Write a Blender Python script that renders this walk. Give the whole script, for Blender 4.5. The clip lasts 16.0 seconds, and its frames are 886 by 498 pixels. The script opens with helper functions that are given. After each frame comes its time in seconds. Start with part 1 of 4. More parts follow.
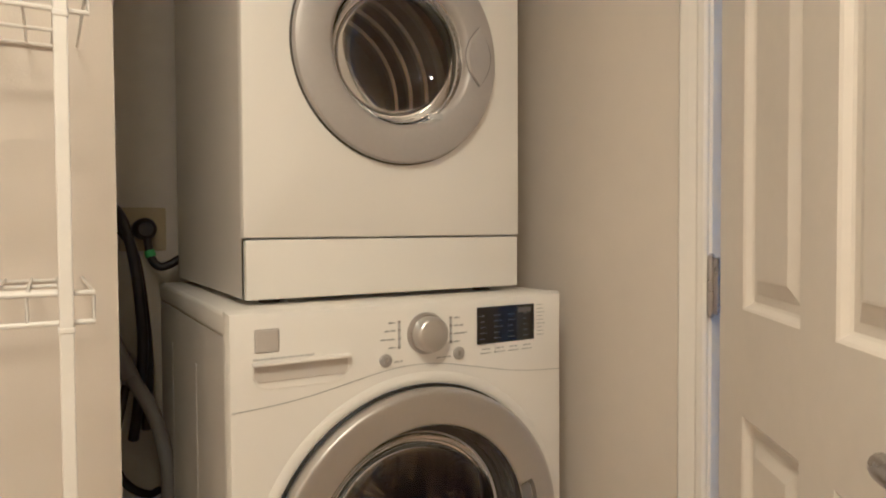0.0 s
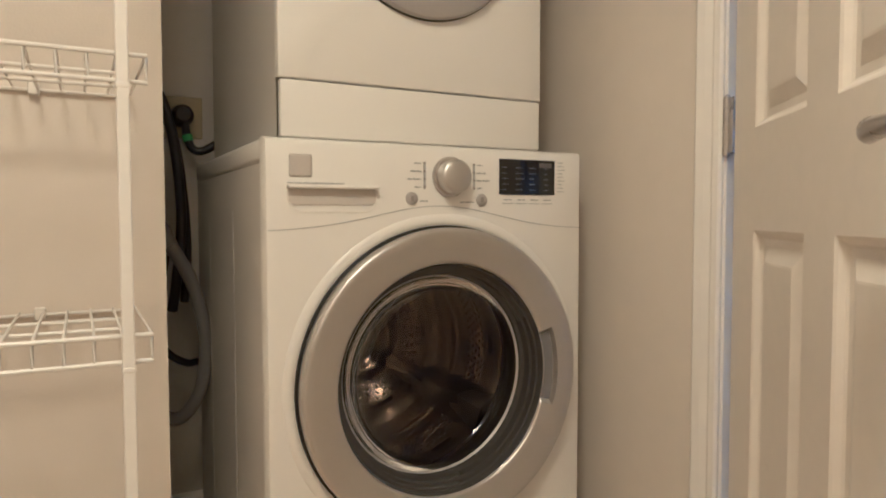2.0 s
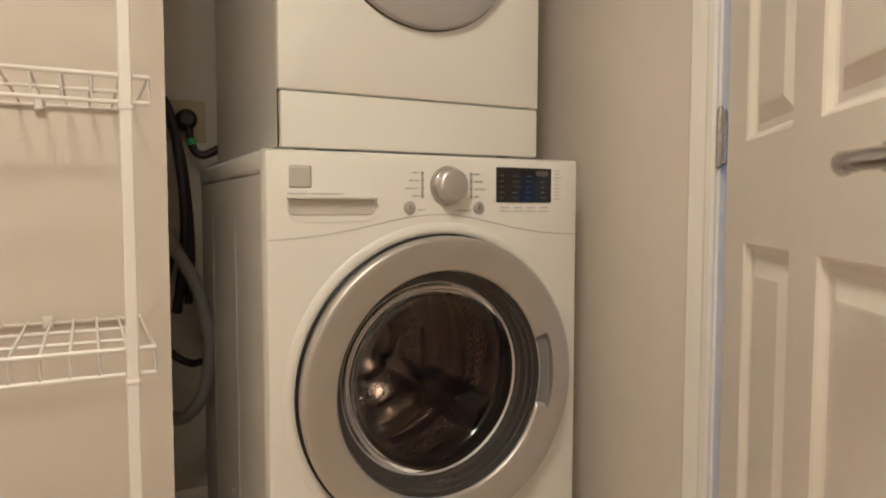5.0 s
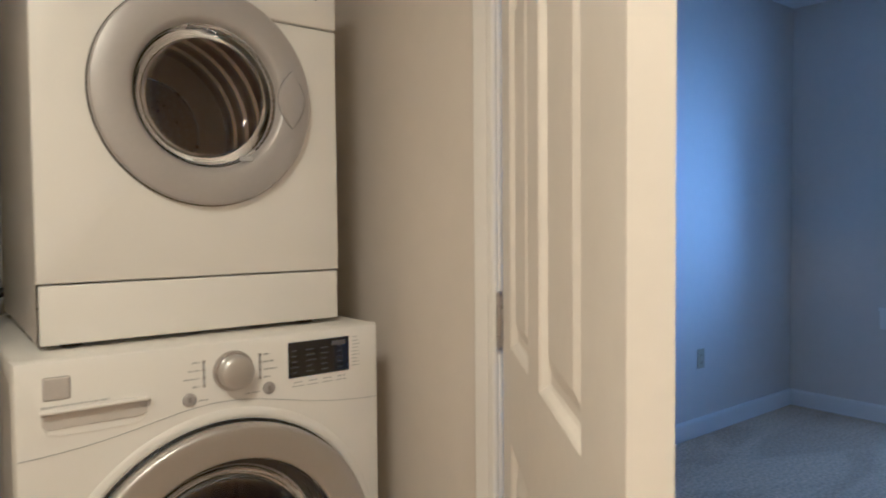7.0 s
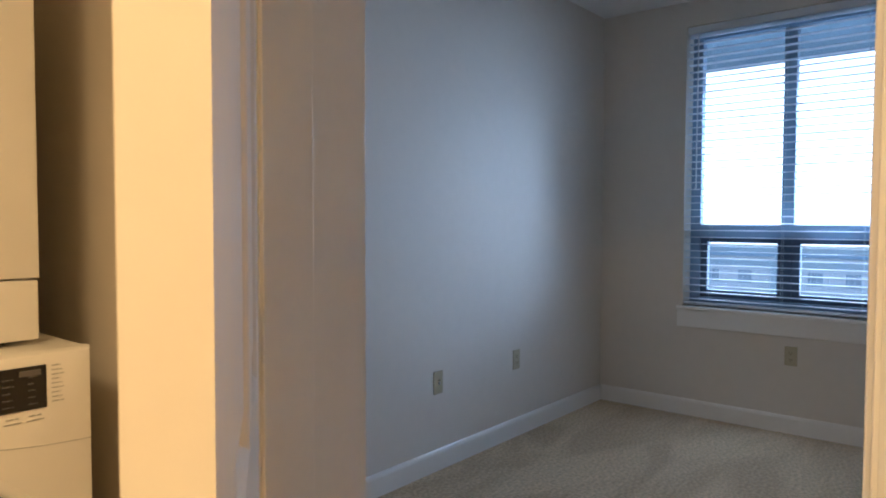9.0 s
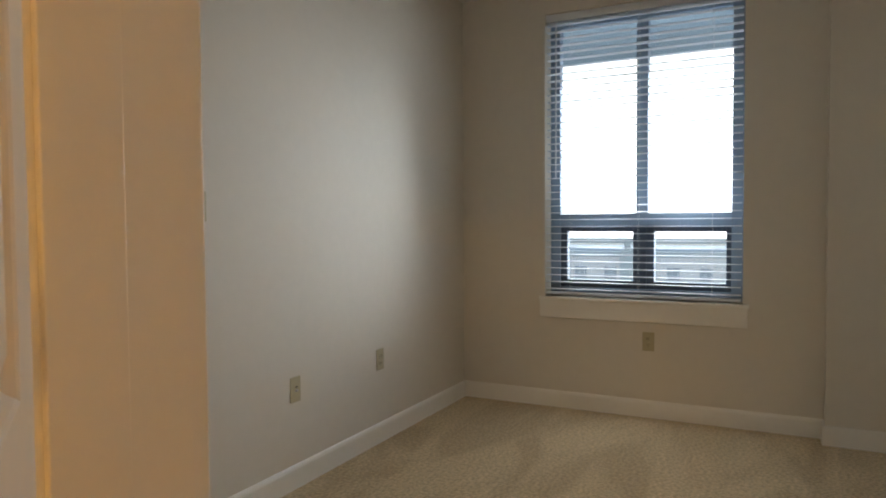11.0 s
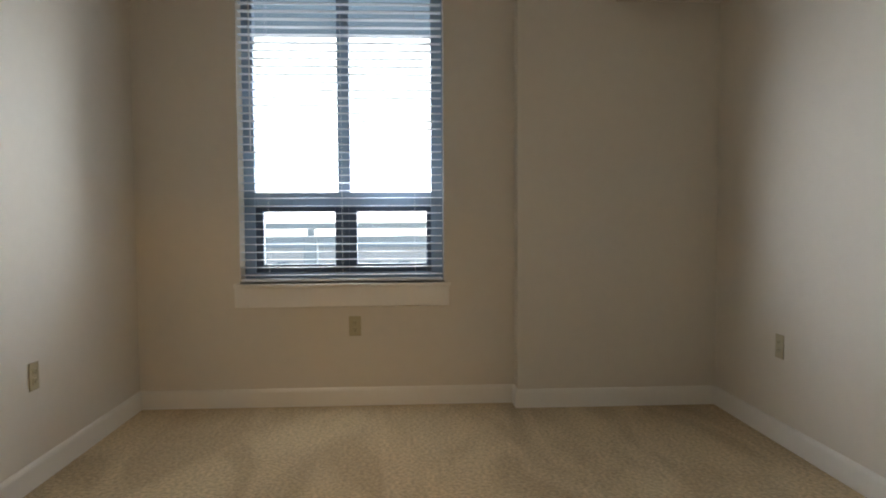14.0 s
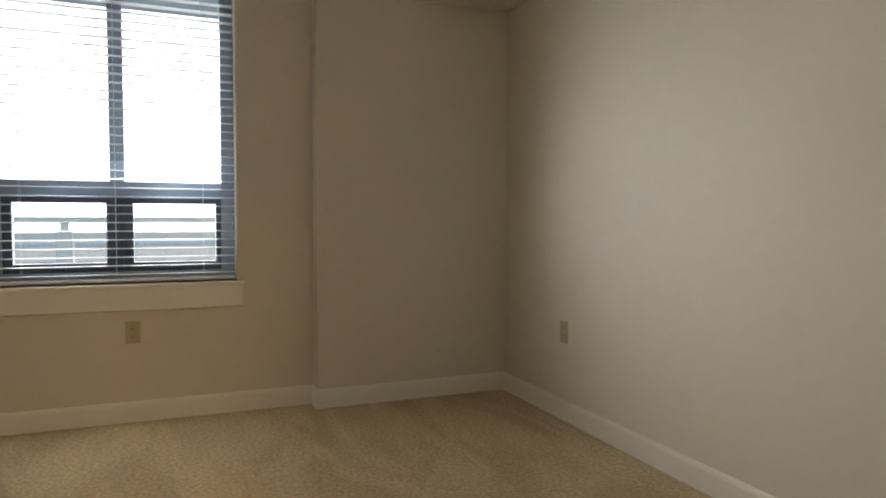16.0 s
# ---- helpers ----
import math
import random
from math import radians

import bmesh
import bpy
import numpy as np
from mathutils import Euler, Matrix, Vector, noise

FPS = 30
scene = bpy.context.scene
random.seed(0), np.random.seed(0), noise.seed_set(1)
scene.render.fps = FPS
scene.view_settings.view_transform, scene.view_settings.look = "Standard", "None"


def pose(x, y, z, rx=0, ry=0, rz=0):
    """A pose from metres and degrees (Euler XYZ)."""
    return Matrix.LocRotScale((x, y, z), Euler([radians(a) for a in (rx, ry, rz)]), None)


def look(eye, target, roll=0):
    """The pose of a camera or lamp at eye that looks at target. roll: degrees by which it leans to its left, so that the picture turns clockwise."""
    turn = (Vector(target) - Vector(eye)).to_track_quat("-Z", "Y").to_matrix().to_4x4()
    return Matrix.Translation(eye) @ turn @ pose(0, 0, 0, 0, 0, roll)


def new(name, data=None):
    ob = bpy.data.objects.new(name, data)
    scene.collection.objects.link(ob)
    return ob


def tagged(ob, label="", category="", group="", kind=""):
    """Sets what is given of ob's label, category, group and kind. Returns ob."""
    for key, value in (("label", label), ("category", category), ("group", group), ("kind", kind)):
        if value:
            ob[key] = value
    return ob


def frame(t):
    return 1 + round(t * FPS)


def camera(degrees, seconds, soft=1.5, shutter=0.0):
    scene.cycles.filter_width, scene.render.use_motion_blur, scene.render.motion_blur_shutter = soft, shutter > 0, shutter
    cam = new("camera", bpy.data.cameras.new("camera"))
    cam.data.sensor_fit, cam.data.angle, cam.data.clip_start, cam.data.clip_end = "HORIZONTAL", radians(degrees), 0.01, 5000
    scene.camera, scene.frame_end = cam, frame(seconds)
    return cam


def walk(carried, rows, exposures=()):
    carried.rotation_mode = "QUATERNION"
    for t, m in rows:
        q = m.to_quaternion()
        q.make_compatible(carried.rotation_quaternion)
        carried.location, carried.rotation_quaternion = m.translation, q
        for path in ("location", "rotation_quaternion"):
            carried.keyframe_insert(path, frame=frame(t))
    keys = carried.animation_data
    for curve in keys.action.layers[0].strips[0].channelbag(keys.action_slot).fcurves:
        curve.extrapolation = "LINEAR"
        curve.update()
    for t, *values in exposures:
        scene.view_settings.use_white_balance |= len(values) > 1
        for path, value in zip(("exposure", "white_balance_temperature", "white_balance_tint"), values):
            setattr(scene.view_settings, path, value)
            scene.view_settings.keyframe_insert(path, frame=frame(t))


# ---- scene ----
cam = camera(66.6, 16.0, soft=1.9, shutter=0.3)
PATH = [
    (0, (-1.058, -0.819, 1.162), (-0.045, 0.904, 1.102), -0.3),
    (0.5, (-1.063, -0.830, 1.090), (-0.066, 0.902, 1.024), -0.3),
    (1, (-1.080, -0.839, 1.031), (-0.101, 0.903, 0.956), -0.2),
    (1.5, (-1.087, -0.856, 0.955), (-0.130, 0.898, 0.872), -0.2),
    (2, (-1.091, -0.881, 0.883), (-0.144, 0.878, 0.790), -0.1),
    (2.5, (-1.090, -0.902, 0.820), (-0.154, 0.862, 0.717), -0.1),
    (3, (-1.095, -0.921, 0.790), (-0.162, 0.842, 0.645), 0.1),
    (3.2, (-1.097, -0.927, 0.790), (-0.167, 0.835, 0.617), 0.1),
    (5.3, (-1.083, -0.909, 0.972), (-0.154, 0.859, 0.868), 0.0),
    (5.5, (-1.060, -0.915, 1.012), (-0.137, 0.857, 0.918), 0.0),
    (6, (-1.019, -0.945, 1.107), (-0.041, 0.797, 1.018), -0.1),
    (6.5, (-0.954, -0.977, 1.187), (0.118, 0.709, 1.099), -0.4),
    (7, (-0.907, -1.000, 1.250), (0.304, 0.590, 1.174), -0.5),
    (7.5, (-0.841, -1.034, 1.285), (0.502, 0.445, 1.213), -0.5),
    (8, (-0.783, -1.047, 1.290), (0.677, 0.318, 1.217), -0.4),
    (8.2, (-0.755, -1.037, 1.283), (0.736, 0.294, 1.206), -0.2),
    (10.3, (-0.471, -0.809, 1.203), (1.188, 0.306, 1.134), -0.2),
    (10.5, (-0.457, -0.791, 1.193), (1.247, 0.254, 1.125), -0.3),
    (11, (-0.427, -0.749, 1.184), (1.356, 0.155, 1.107), -0.4),
    (11.5, (-0.369, -0.670, 1.170), (1.454, 0.148, 1.086), -0.4),
    (12, (-0.321, -0.574, 1.167), (1.556, 0.111, 1.084), -0.4),
    (12.5, (-0.295, -0.512, 1.172), (1.626, 0.036, 1.092), -0.4),
    (13, (-0.259, -0.462, 1.160), (1.707, -0.105, 1.077), -0.4),
    (13.5, (-0.196, -0.376, 1.149), (1.800, -0.292, 1.043), -0.2),
    (14, (-0.157, -0.323, 1.094), (1.838, -0.431, 0.996), -0.3),
    (14.5, (-0.145, -0.306, 1.077), (1.834, -0.572, 0.969), -0.2),
    (15, (-0.122, -0.275, 1.007), (1.826, -0.720, 0.927), -0.1),
    (15.5, (-0.125, -0.279, 1.043), (1.780, -0.881, 0.947), -0.1),
    (16, (-0.036, -0.157, 1.076), (1.805, -0.931, 0.972), 0.3),
]
walk(cam, [(t, look(eye, target, roll)) for t, eye, target, roll in PATH],
     [(0, 1.1, 3560, 13), (6.0, 1.1, 3530, 13), (6.5, 1.05, 3450, 13), (7.0, 0.98, 3450, 12), (7.5, 0.96, 3760, 12), (8.2, 0.92, 4020, 13), (10.3, 1.36, 5750, 10), (10.7, 1.32, 6000, 10), (11.2, 1.26, 6650, 11), (11.6, 1.30, 6950, 11), (12.2, 1.38, 6700, 11), (13.0, 1.4, 6500, 11), (14.5, 1.42, 6400, 12), (16.0, 1.40, 7150, 13)])

# ---- light ----
world = bpy.data.worlds.new("sky")
scene.world = world
world.use_nodes = True
wn = world.node_tree
sky = wn.nodes.new("ShaderNodeTexSky")
sky.sky_type = "NISHITA"
sky.sun_disc = False
sky.sun_elevation, sky.sun_rotation = radians(40), radians(200)
sky.dust_density = 1.5
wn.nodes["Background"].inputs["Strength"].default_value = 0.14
wn.links.new(sky.outputs["Color"], wn.nodes["Background"].inputs["Color"])

sun_data = bpy.data.lights.new("sun", "SUN")
sun_data.energy, sun_data.angle, sun_data.color = 1.0, radians(15), (1.0, 0.97, 0.93)
sun = new("sun", sun_data)
sun.matrix_world = look((30, -60, 50), (0, 0, 0))

# area lamps added at the window's opening for sky light: straight in, and slantwise along the north and the south wall,
# and down to the carpet
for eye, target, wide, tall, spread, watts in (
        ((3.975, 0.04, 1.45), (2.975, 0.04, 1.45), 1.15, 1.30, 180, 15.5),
        # unseen fill, added to brighten the side walls and the carpet
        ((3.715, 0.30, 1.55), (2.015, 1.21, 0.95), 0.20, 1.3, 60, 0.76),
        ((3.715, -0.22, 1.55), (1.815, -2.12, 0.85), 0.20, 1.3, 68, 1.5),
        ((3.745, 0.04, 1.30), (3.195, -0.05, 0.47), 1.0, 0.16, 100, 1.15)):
    win_data = bpy.data.lights.new("sky_stand_in", "AREA")
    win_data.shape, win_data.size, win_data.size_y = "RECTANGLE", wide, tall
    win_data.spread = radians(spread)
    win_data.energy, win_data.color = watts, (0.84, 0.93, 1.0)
    new("sky_stand_in", win_data).matrix_world = look(eye, target)

bulb_data = bpy.data.lights.new("laundry_bulb", "AREA")
bulb_data.shape, bulb_data.size = "DISK", 0.46
bulb_data.energy, bulb_data.color = 18.5, (1.0, 0.565, 0.17)
laundry_bulb = new("laundry_bulb", bulb_data)
laundry_bulb.matrix_world = look((-1.34, -1.0, 2.37), (-1.34, -1.0, 0))


# ---- materials ----
def mat(name, colour, rough=0.5, metal=0.0, var=0.06, scale=6.0, bump=0.0, bump_scale=120.0, coat=0.0, spec=0.5, rvar=0.15, depth=0.003):
    """Procedural surface: base colour with stains at a large and a small scale, gloss that varies, fine relief."""
    m = bpy.data.materials.new(name)
    m.use_nodes = True
    nt = m.node_tree
    b = nt.nodes["Principled BSDF"]
    tc = nt.nodes.new("ShaderNodeTexCoord")
    n1 = nt.nodes.new("ShaderNodeTexNoise")
    n1.inputs["Scale"].default_value, n1.inputs["Detail"].default_value = scale, 6
    n2 = nt.nodes.new("ShaderNodeTexNoise")
    n2.inputs["Scale"].default_value, n2.inputs["Detail"].default_value = scale * 14, 4
    nt.links.new(tc.outputs["Object"], n1.inputs["Vector"])
    nt.links.new(tc.outputs["Object"], n2.inputs["Vector"])
    add = nt.nodes.new("ShaderNodeMath")
    add.operation = "ADD"
    nt.links.new(n1.outputs["Fac"], add.inputs[0])
    nt.links.new(n2.outputs["Fac"], add.inputs[1])
    ramp = nt.nodes.new("ShaderNodeMapRange")
    ramp.inputs["From Min"].default_value, ramp.inputs["From Max"].default_value = 0.6, 1.4
    nt.links.new(add.outputs[0], ramp.inputs["Value"])
    mix = nt.nodes.new("ShaderNodeMix")
    mix.data_type = "RGBA"
    mix.inputs["A"].default_value = (*[c * (1 - var) for c in colour], 1)
    mix.inputs["B"].default_value = (*[min(1, c * (1 + var)) for c in colour], 1)
    nt.links.new(ramp.outputs["Result"], mix.inputs["Factor"])
    nt.links.new(mix.outputs["Result"], b.inputs["Base Color"])
    rr = nt.nodes.new("ShaderNodeMapRange")
    rr.inputs["To Min"].default_value, rr.inputs["To Max"].default_value = rough * (1 - rvar), min(1, rough * (1 + rvar))
    nt.links.new(n1.outputs["Fac"], rr.inputs["Value"])
    nt.links.new(rr.outputs["Result"], b.inputs["Roughness"])
    b.inputs["Metallic"].default_value = metal
    b.inputs["Coat Weight"].default_value = coat
    b.inputs["Specular IOR Level"].default_value = spec
    if bump:
        n3 = nt.nodes.new("ShaderNodeTexNoise")
        n3.inputs["Scale"].default_value, n3.inputs["Detail"].default_value = bump_scale, 5
        nt.links.new(tc.outputs["Object"], n3.inputs["Vector"])
        bm_ = nt.nodes.new("ShaderNodeBump")
        bm_.inputs["Strength"].default_value, bm_.inputs["Distance"].default_value = bump, depth
        nt.links.new(n3.outputs["Fac"], bm_.inputs["Height"])
        nt.links.new(bm_.outputs["Normal"], b.inputs["Normal"])
    return m


def glass(name, tint=(1, 1, 1), gloss_rough=0.02, ior=1.5):
    """Thin pane: clear tinted transmission with a Fresnel-weighted gloss."""
    m = bpy.data.materials.new(name)
    m.use_nodes = True
    nt = m.node_tree
    nt.nodes.remove(nt.nodes["Principled BSDF"])
    clear = nt.nodes.new("ShaderNodeBsdfTransparent")
    clear.inputs["Color"].default_value = (*tint, 1)
    gloss = nt.nodes.new("ShaderNodeBsdfGlossy")
    gloss.inputs["Roughness"].default_value = gloss_rough
    fr = nt.nodes.new("ShaderNodeFresnel")
    fr.inputs["IOR"].default_value = ior
    mx = nt.nodes.new("ShaderNodeMixShader")
    nt.links.new(fr.outputs[0], mx.inputs[0])
    nt.links.new(clear.outputs[0], mx.inputs[1])
    nt.links.new(gloss.outputs[0], mx.inputs[2])
    nt.links.new(mx.outputs[0], nt.nodes["Material Output"].inputs["Surface"])
    return m


M_WALL = mat("cream_wall_paint", (0.705, 0.65, 0.56), 0.75, var=0.025, scale=1.2, bump=0.12, bump_scale=260)
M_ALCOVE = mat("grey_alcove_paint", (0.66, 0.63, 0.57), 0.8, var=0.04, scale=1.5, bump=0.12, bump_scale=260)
M_CEIL = mat("flat_white_ceiling_paint", (0.78, 0.76, 0.72), 0.9, var=0.02, bump=0.25, bump_scale=90)
M_TRIM = mat("semi_gloss_trim_paint", (0.83, 0.80, 0.74), 0.38, var=0.02, scale=3, bump=0.05, bump_scale=40)
M_DOOR = mat("semi_gloss_door_paint", (0.78, 0.73, 0.64), 0.30, var=0.03, scale=2.5, bump=0.10, bump_scale=55)
M_VINYL = mat("beige_vinyl_floor", (0.48, 0.38, 0.26), 0.45, var=0.12, scale=5, bump=0.05)
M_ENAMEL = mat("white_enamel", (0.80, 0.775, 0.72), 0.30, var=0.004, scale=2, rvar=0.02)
# cabinet sides: a little darker and rougher than the front enamel
M_ENAMEL_SIDE = mat("white_cabinet_side", (0.72, 0.69, 0.63), 0.40, var=0.012, scale=3, rvar=0.04)
M_PLASTIC = mat("white_panel_plastic", (0.80, 0.77, 0.71), 0.36, var=0.004, scale=2, rvar=0.02)
M_SILVER = mat("satin_silver_plastic", (0.62, 0.605, 0.58), 0.36, metal=0.92, var=0.02, scale=8, rvar=0.05)
M_SILVER2 = mat("silver_grey_plastic", (0.43, 0.41, 0.39), 0.42, metal=0.3, var=0.03, scale=8)
M_CHROME = mat("brushed_nickel", (0.52, 0.50, 0.48), 0.28, metal=1.0, var=0.05, scale=20)
M_STEEL = mat("stainless_drum", (0.62, 0.58, 0.53), 0.15, metal=1.0, var=0.15, scale=10, bump=0.8, bump_scale=7, depth=0.006)
M_DRUM2 = mat("dark_drum_steel", (0.46, 0.41, 0.35), 0.38, metal=0.6, var=0.15, scale=10)
M_SMOKE = mat("smoked_grey_plastic", (0.040, 0.037, 0.036), 0.22, var=0.08, coat=0.4)
M_GASKET = mat("dark_grey_rubber", (0.05, 0.047, 0.045), 0.5, var=0.15)
M_BLACK = mat("black_rubber", (0.012, 0.012, 0.013), 0.42, var=0.1)
M_SCREEN = mat("black_display_glass", (0.006, 0.006, 0.008), 0.12, var=0.1, coat=0.5)
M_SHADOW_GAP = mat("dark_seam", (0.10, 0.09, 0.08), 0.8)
M_PRINT = mat("grey_print", (0.30, 0.28, 0.26), 0.6)
M_PRINT_PALE = mat("pale_print", (0.42, 0.42, 0.42), 0.5)
M_PRINT_DIM = mat("dim_display_print", (0.12, 0.112, 0.105), 0.6)
M_HOSE = mat("grey_corrugated_hose", (0.20, 0.195, 0.20), 0.5, var=0.08, scale=20)
M_IVORY = mat("ivory_plastic", (0.46, 0.40, 0.25), 0.4, var=0.03)
M_IVORY_DK = mat("ivory_slot_dark", (0.05, 0.045, 0.035), 0.6)
M_WIRE = mat("white_vinyl_wire", (0.78, 0.75, 0.69), 0.4, var=0.03)
M_GREEN = mat("green_tag", (0.12, 0.45, 0.10), 0.5)
# frame and sash colours carry the blue of skylit shade
M_FRAME = mat("blue_shaded_frame", (0.25, 0.33, 0.44), 0.45, metal=0.2, var=0.05)
M_FRAME_DK = mat("dark_sash_frame", (0.045, 0.07, 0.11), 0.45, var=0.08)
M_BLIND = mat("white_blind_slat", (0.74, 0.76, 0.78), 0.45, var=0.02)
M_BLIND_SLAT = mat("translucent_blind_slat", (0.78, 0.80, 0.82), 0.45, var=0.02)
_n = M_BLIND_SLAT.node_tree
_t = _n.nodes.new("ShaderNodeBsdfTranslucent")
_t.inputs["Color"].default_value = (0.75, 0.78, 0.80, 1)
_x = _n.nodes.new("ShaderNodeMixShader")
_x.inputs[0].default_value = 0.35
_n.links.new(_n.nodes["Principled BSDF"].outputs[0], _x.inputs[1])
_n.links.new(_t.outputs[0], _x.inputs[2])
_n.links.new(_x.outputs[0], _n.nodes["Material Output"].inputs["Surface"])
M_CONCRETE = mat("grey_concrete", (0.32, 0.40, 0.47), 0.85, var=0.08, scale=1.5)
M_RAIL = mat("grey_painted_rail", (0.42, 0.49, 0.53), 0.5, var=0.06)
# far facade and its windows paled, distant haze put into the colour
M_FACADE = mat("pale_facade", (0.62, 0.61, 0.59), 0.8, var=0.08, scale=0.2)
M_FACADE_WIN = mat("hazed_facade_window", (0.30, 0.34, 0.37), 0.2, var=0.2, scale=0.5)
M_GROUND = mat("far_ground", (0.18, 0.19, 0.17), 0.9, var=0.3, scale=0.05)
M_GLASS = glass("clear_glass", (0.96, 0.98, 0.98))
M_DOORGLASS = glass("washer_glass", (0.50, 0.465, 0.43), ior=1.30)
# panel plastic darkened to paint the shade in the drawer's grip hollow
M_HOLLOW_SHADE = mat("shaded_white_plastic", (0.58, 0.545, 0.49), 0.42, var=0.02)
M_BADGE = mat("pale_silver_badge", (0.56, 0.53, 0.49), 0.42, metal=0.35, var=0.05, scale=20)
M_DRYERGLASS = glass("dryer_glass", (0.76, 0.70, 0.63))
M_RIB = mat("pale_galvanised_rib", (0.62, 0.57, 0.50), 0.34, metal=0.7, var=0.06)
M_SHADE = mat("opal_lamp_shade", (0.85, 0.82, 0.75), 0.4)


def carpet_material():
    m = bpy.data.materials.new("beige_cut_pile_carpet")
    m.use_nodes = True
    nt = m.node_tree
    b = nt.nodes["Principled BSDF"]
    tc = nt.nodes.new("ShaderNodeTexCoord")
    turned = nt.nodes.new("ShaderNodeMapping")
    turned.inputs["Rotation"].default_value = (0, 0, radians(28))
    turned.inputs["Scale"].default_value = (0.8, 2.0, 1)
    nt.links.new(tc.outputs["Object"], turned.inputs["Vector"])
    big = nt.nodes.new("ShaderNodeTexNoise")
    big.inputs["Scale"].default_value, big.inputs["Detail"].default_value, big.inputs["Distortion"].default_value = 1.5, 4, 1.0
    nt.links.new(turned.outputs["Vector"], big.inputs["Vector"])
    fine = nt.nodes.new("ShaderNodeTexNoise")
    fine.inputs["Scale"].default_value, fine.inputs["Detail"].default_value = 60, 9
    vor = nt.nodes.new("ShaderNodeTexNoise")
    vor.inputs["Scale"].default_value, vor.inputs["Detail"].default_value, vor.inputs["Roughness"].default_value = 95, 9, 0.7
    for n in (fine, vor):
        nt.links.new(tc.outputs["Object"], n.inputs["Vector"])
    r1 = nt.nodes.new("ShaderNodeValToRGB")
    r1.color_ramp.elements[0].position, r1.color_ramp.elements[1].position = 0.41, 0.59
    r1.color_ramp.elements[0].color, r1.color_ramp.elements[1].color = (0.460, 0.343, 0.192, 1), (0.580, 0.444, 0.258, 1)
    nt.links.new(big.outputs["Fac"], r1.inputs["Fac"])
    r2 = nt.nodes.new("ShaderNodeMapRange")
    r2.inputs["From Min"].default_value, r2.inputs["From Max"].default_value = 0.35, 0.65
    r2.inputs["To Min"].default_value, r2.inputs["To Max"].default_value = 0.74, 1.20
    nt.links.new(fine.outputs["Fac"], r2.inputs["Value"])
    mul = nt.nodes.new("ShaderNodeMix")
    mul.data_type, mul.blend_type = "RGBA", "MULTIPLY"
    mul.inputs["Factor"].default_value = 1.0
    nt.links.new(r1.outputs["Color"], mul.inputs["A"])
    nt.links.new(r2.outputs["Result"], mul.inputs["B"])
    nt.links.new(mul.outputs["Result"], b.inputs["Base Color"])
    b.inputs["Roughness"].default_value = 1.0
    b.inputs["Specular IOR Level"].default_value = 0.1
    b.inputs["Sheen Weight"].default_value = 0.25
    bp = nt.nodes.new("ShaderNodeBump")
    bp.inputs["Strength"].default_value, bp.inputs["Distance"].default_value = 0.5, 0.006
    nt.links.new(vor.outputs["Fac"], bp.inputs["Height"])
    nt.links.new(bp.outputs["Normal"], b.inputs["Normal"])
    return m


M_CARPET = carpet_material()


# ---- mesh helpers ----
def finish(name, bm, material, smooth=False):
    me = bpy.data.meshes.new(name)
    bmesh.ops.recalc_face_normals(bm, faces=bm.faces)
    bm.to_mesh(me)
    bm.free()
    me.materials.append(material)
    if smooth:
        me.shade_smooth()
        me.set_sharp_from_angle(angle=radians(38))
    return new(name, me)


def part(name, bm, material, parent, label="", smooth=False):
    """One mesh object under a thing or under a part of it; the coordinates are those of the thing."""
    ob = finish(name, bm, material, smooth)
    ob.parent = parent
    if label:
        tagged(ob, label)
    return ob


def thing(name, label, category, at=(0, 0, 0), group="", turn=0):
    """The empty at the base of a thing, which parents its parts."""
    ob = new(name)
    ob.matrix_basis = pose(*at, 0, 0, turn)
    return tagged(ob, label, category, group)


def structure(name, bm, material, label="", category=""):
    return tagged(finish(name, bm, material), label, category, kind="structure")


def box(lo, hi, bevel=0.0, seg=2, bm=None):
    own = bmesh.new()
    bmesh.ops.create_cube(own, size=1)
    for v in own.verts:
        v.co = Vector([lo[i] + (v.co[i] + 0.5) * (hi[i] - lo[i]) for i in range(3)])
    if bevel:
        bmesh.ops.bevel(own, geom=own.edges[:], offset=bevel, segments=seg, affect="EDGES", profile=0.5)
    if bm is None:
        return own
    me = bpy.data.meshes.new("tmp")
    own.to_mesh(me)
    own.free()
    bm.from_mesh(me)
    bpy.data.meshes.remove(me)
    return bm


def lathe(profile, centre, segs=72, bm=None, a0=0.0, a1=360.0):
    """Turns (radius, y) pairs about an axis along y through the centre (x, z)."""
    bm = bm or bmesh.new()
    full = abs(a1 - a0) >= 359.9
    n = segs if full else segs + 1
    rings = []
    for r, y in profile:
        if r < 1e-6:
            rings.append([bm.verts.new((centre[0], y, centre[1]))])
            continue
        ring = []
        for i in range(n):
            a = radians(a0 + (a1 - a0) * i / segs)
            ring.append(bm.verts.new((centre[0] + r * math.cos(a), y, centre[1] + r * math.sin(a))))
        rings.append(ring)
    for p, q in zip(rings, rings[1:]):
        for i in range(segs):
            j = (i + 1) % n
            if len(p) == 1:
                bm.faces.new((p[0], q[i], q[j]))
            elif len(q) == 1:
                bm.faces.new((p[i], p[j], q[0]))
            else:
                bm.faces.new((p[i], p[j], q[j], q[i]))
    return bm


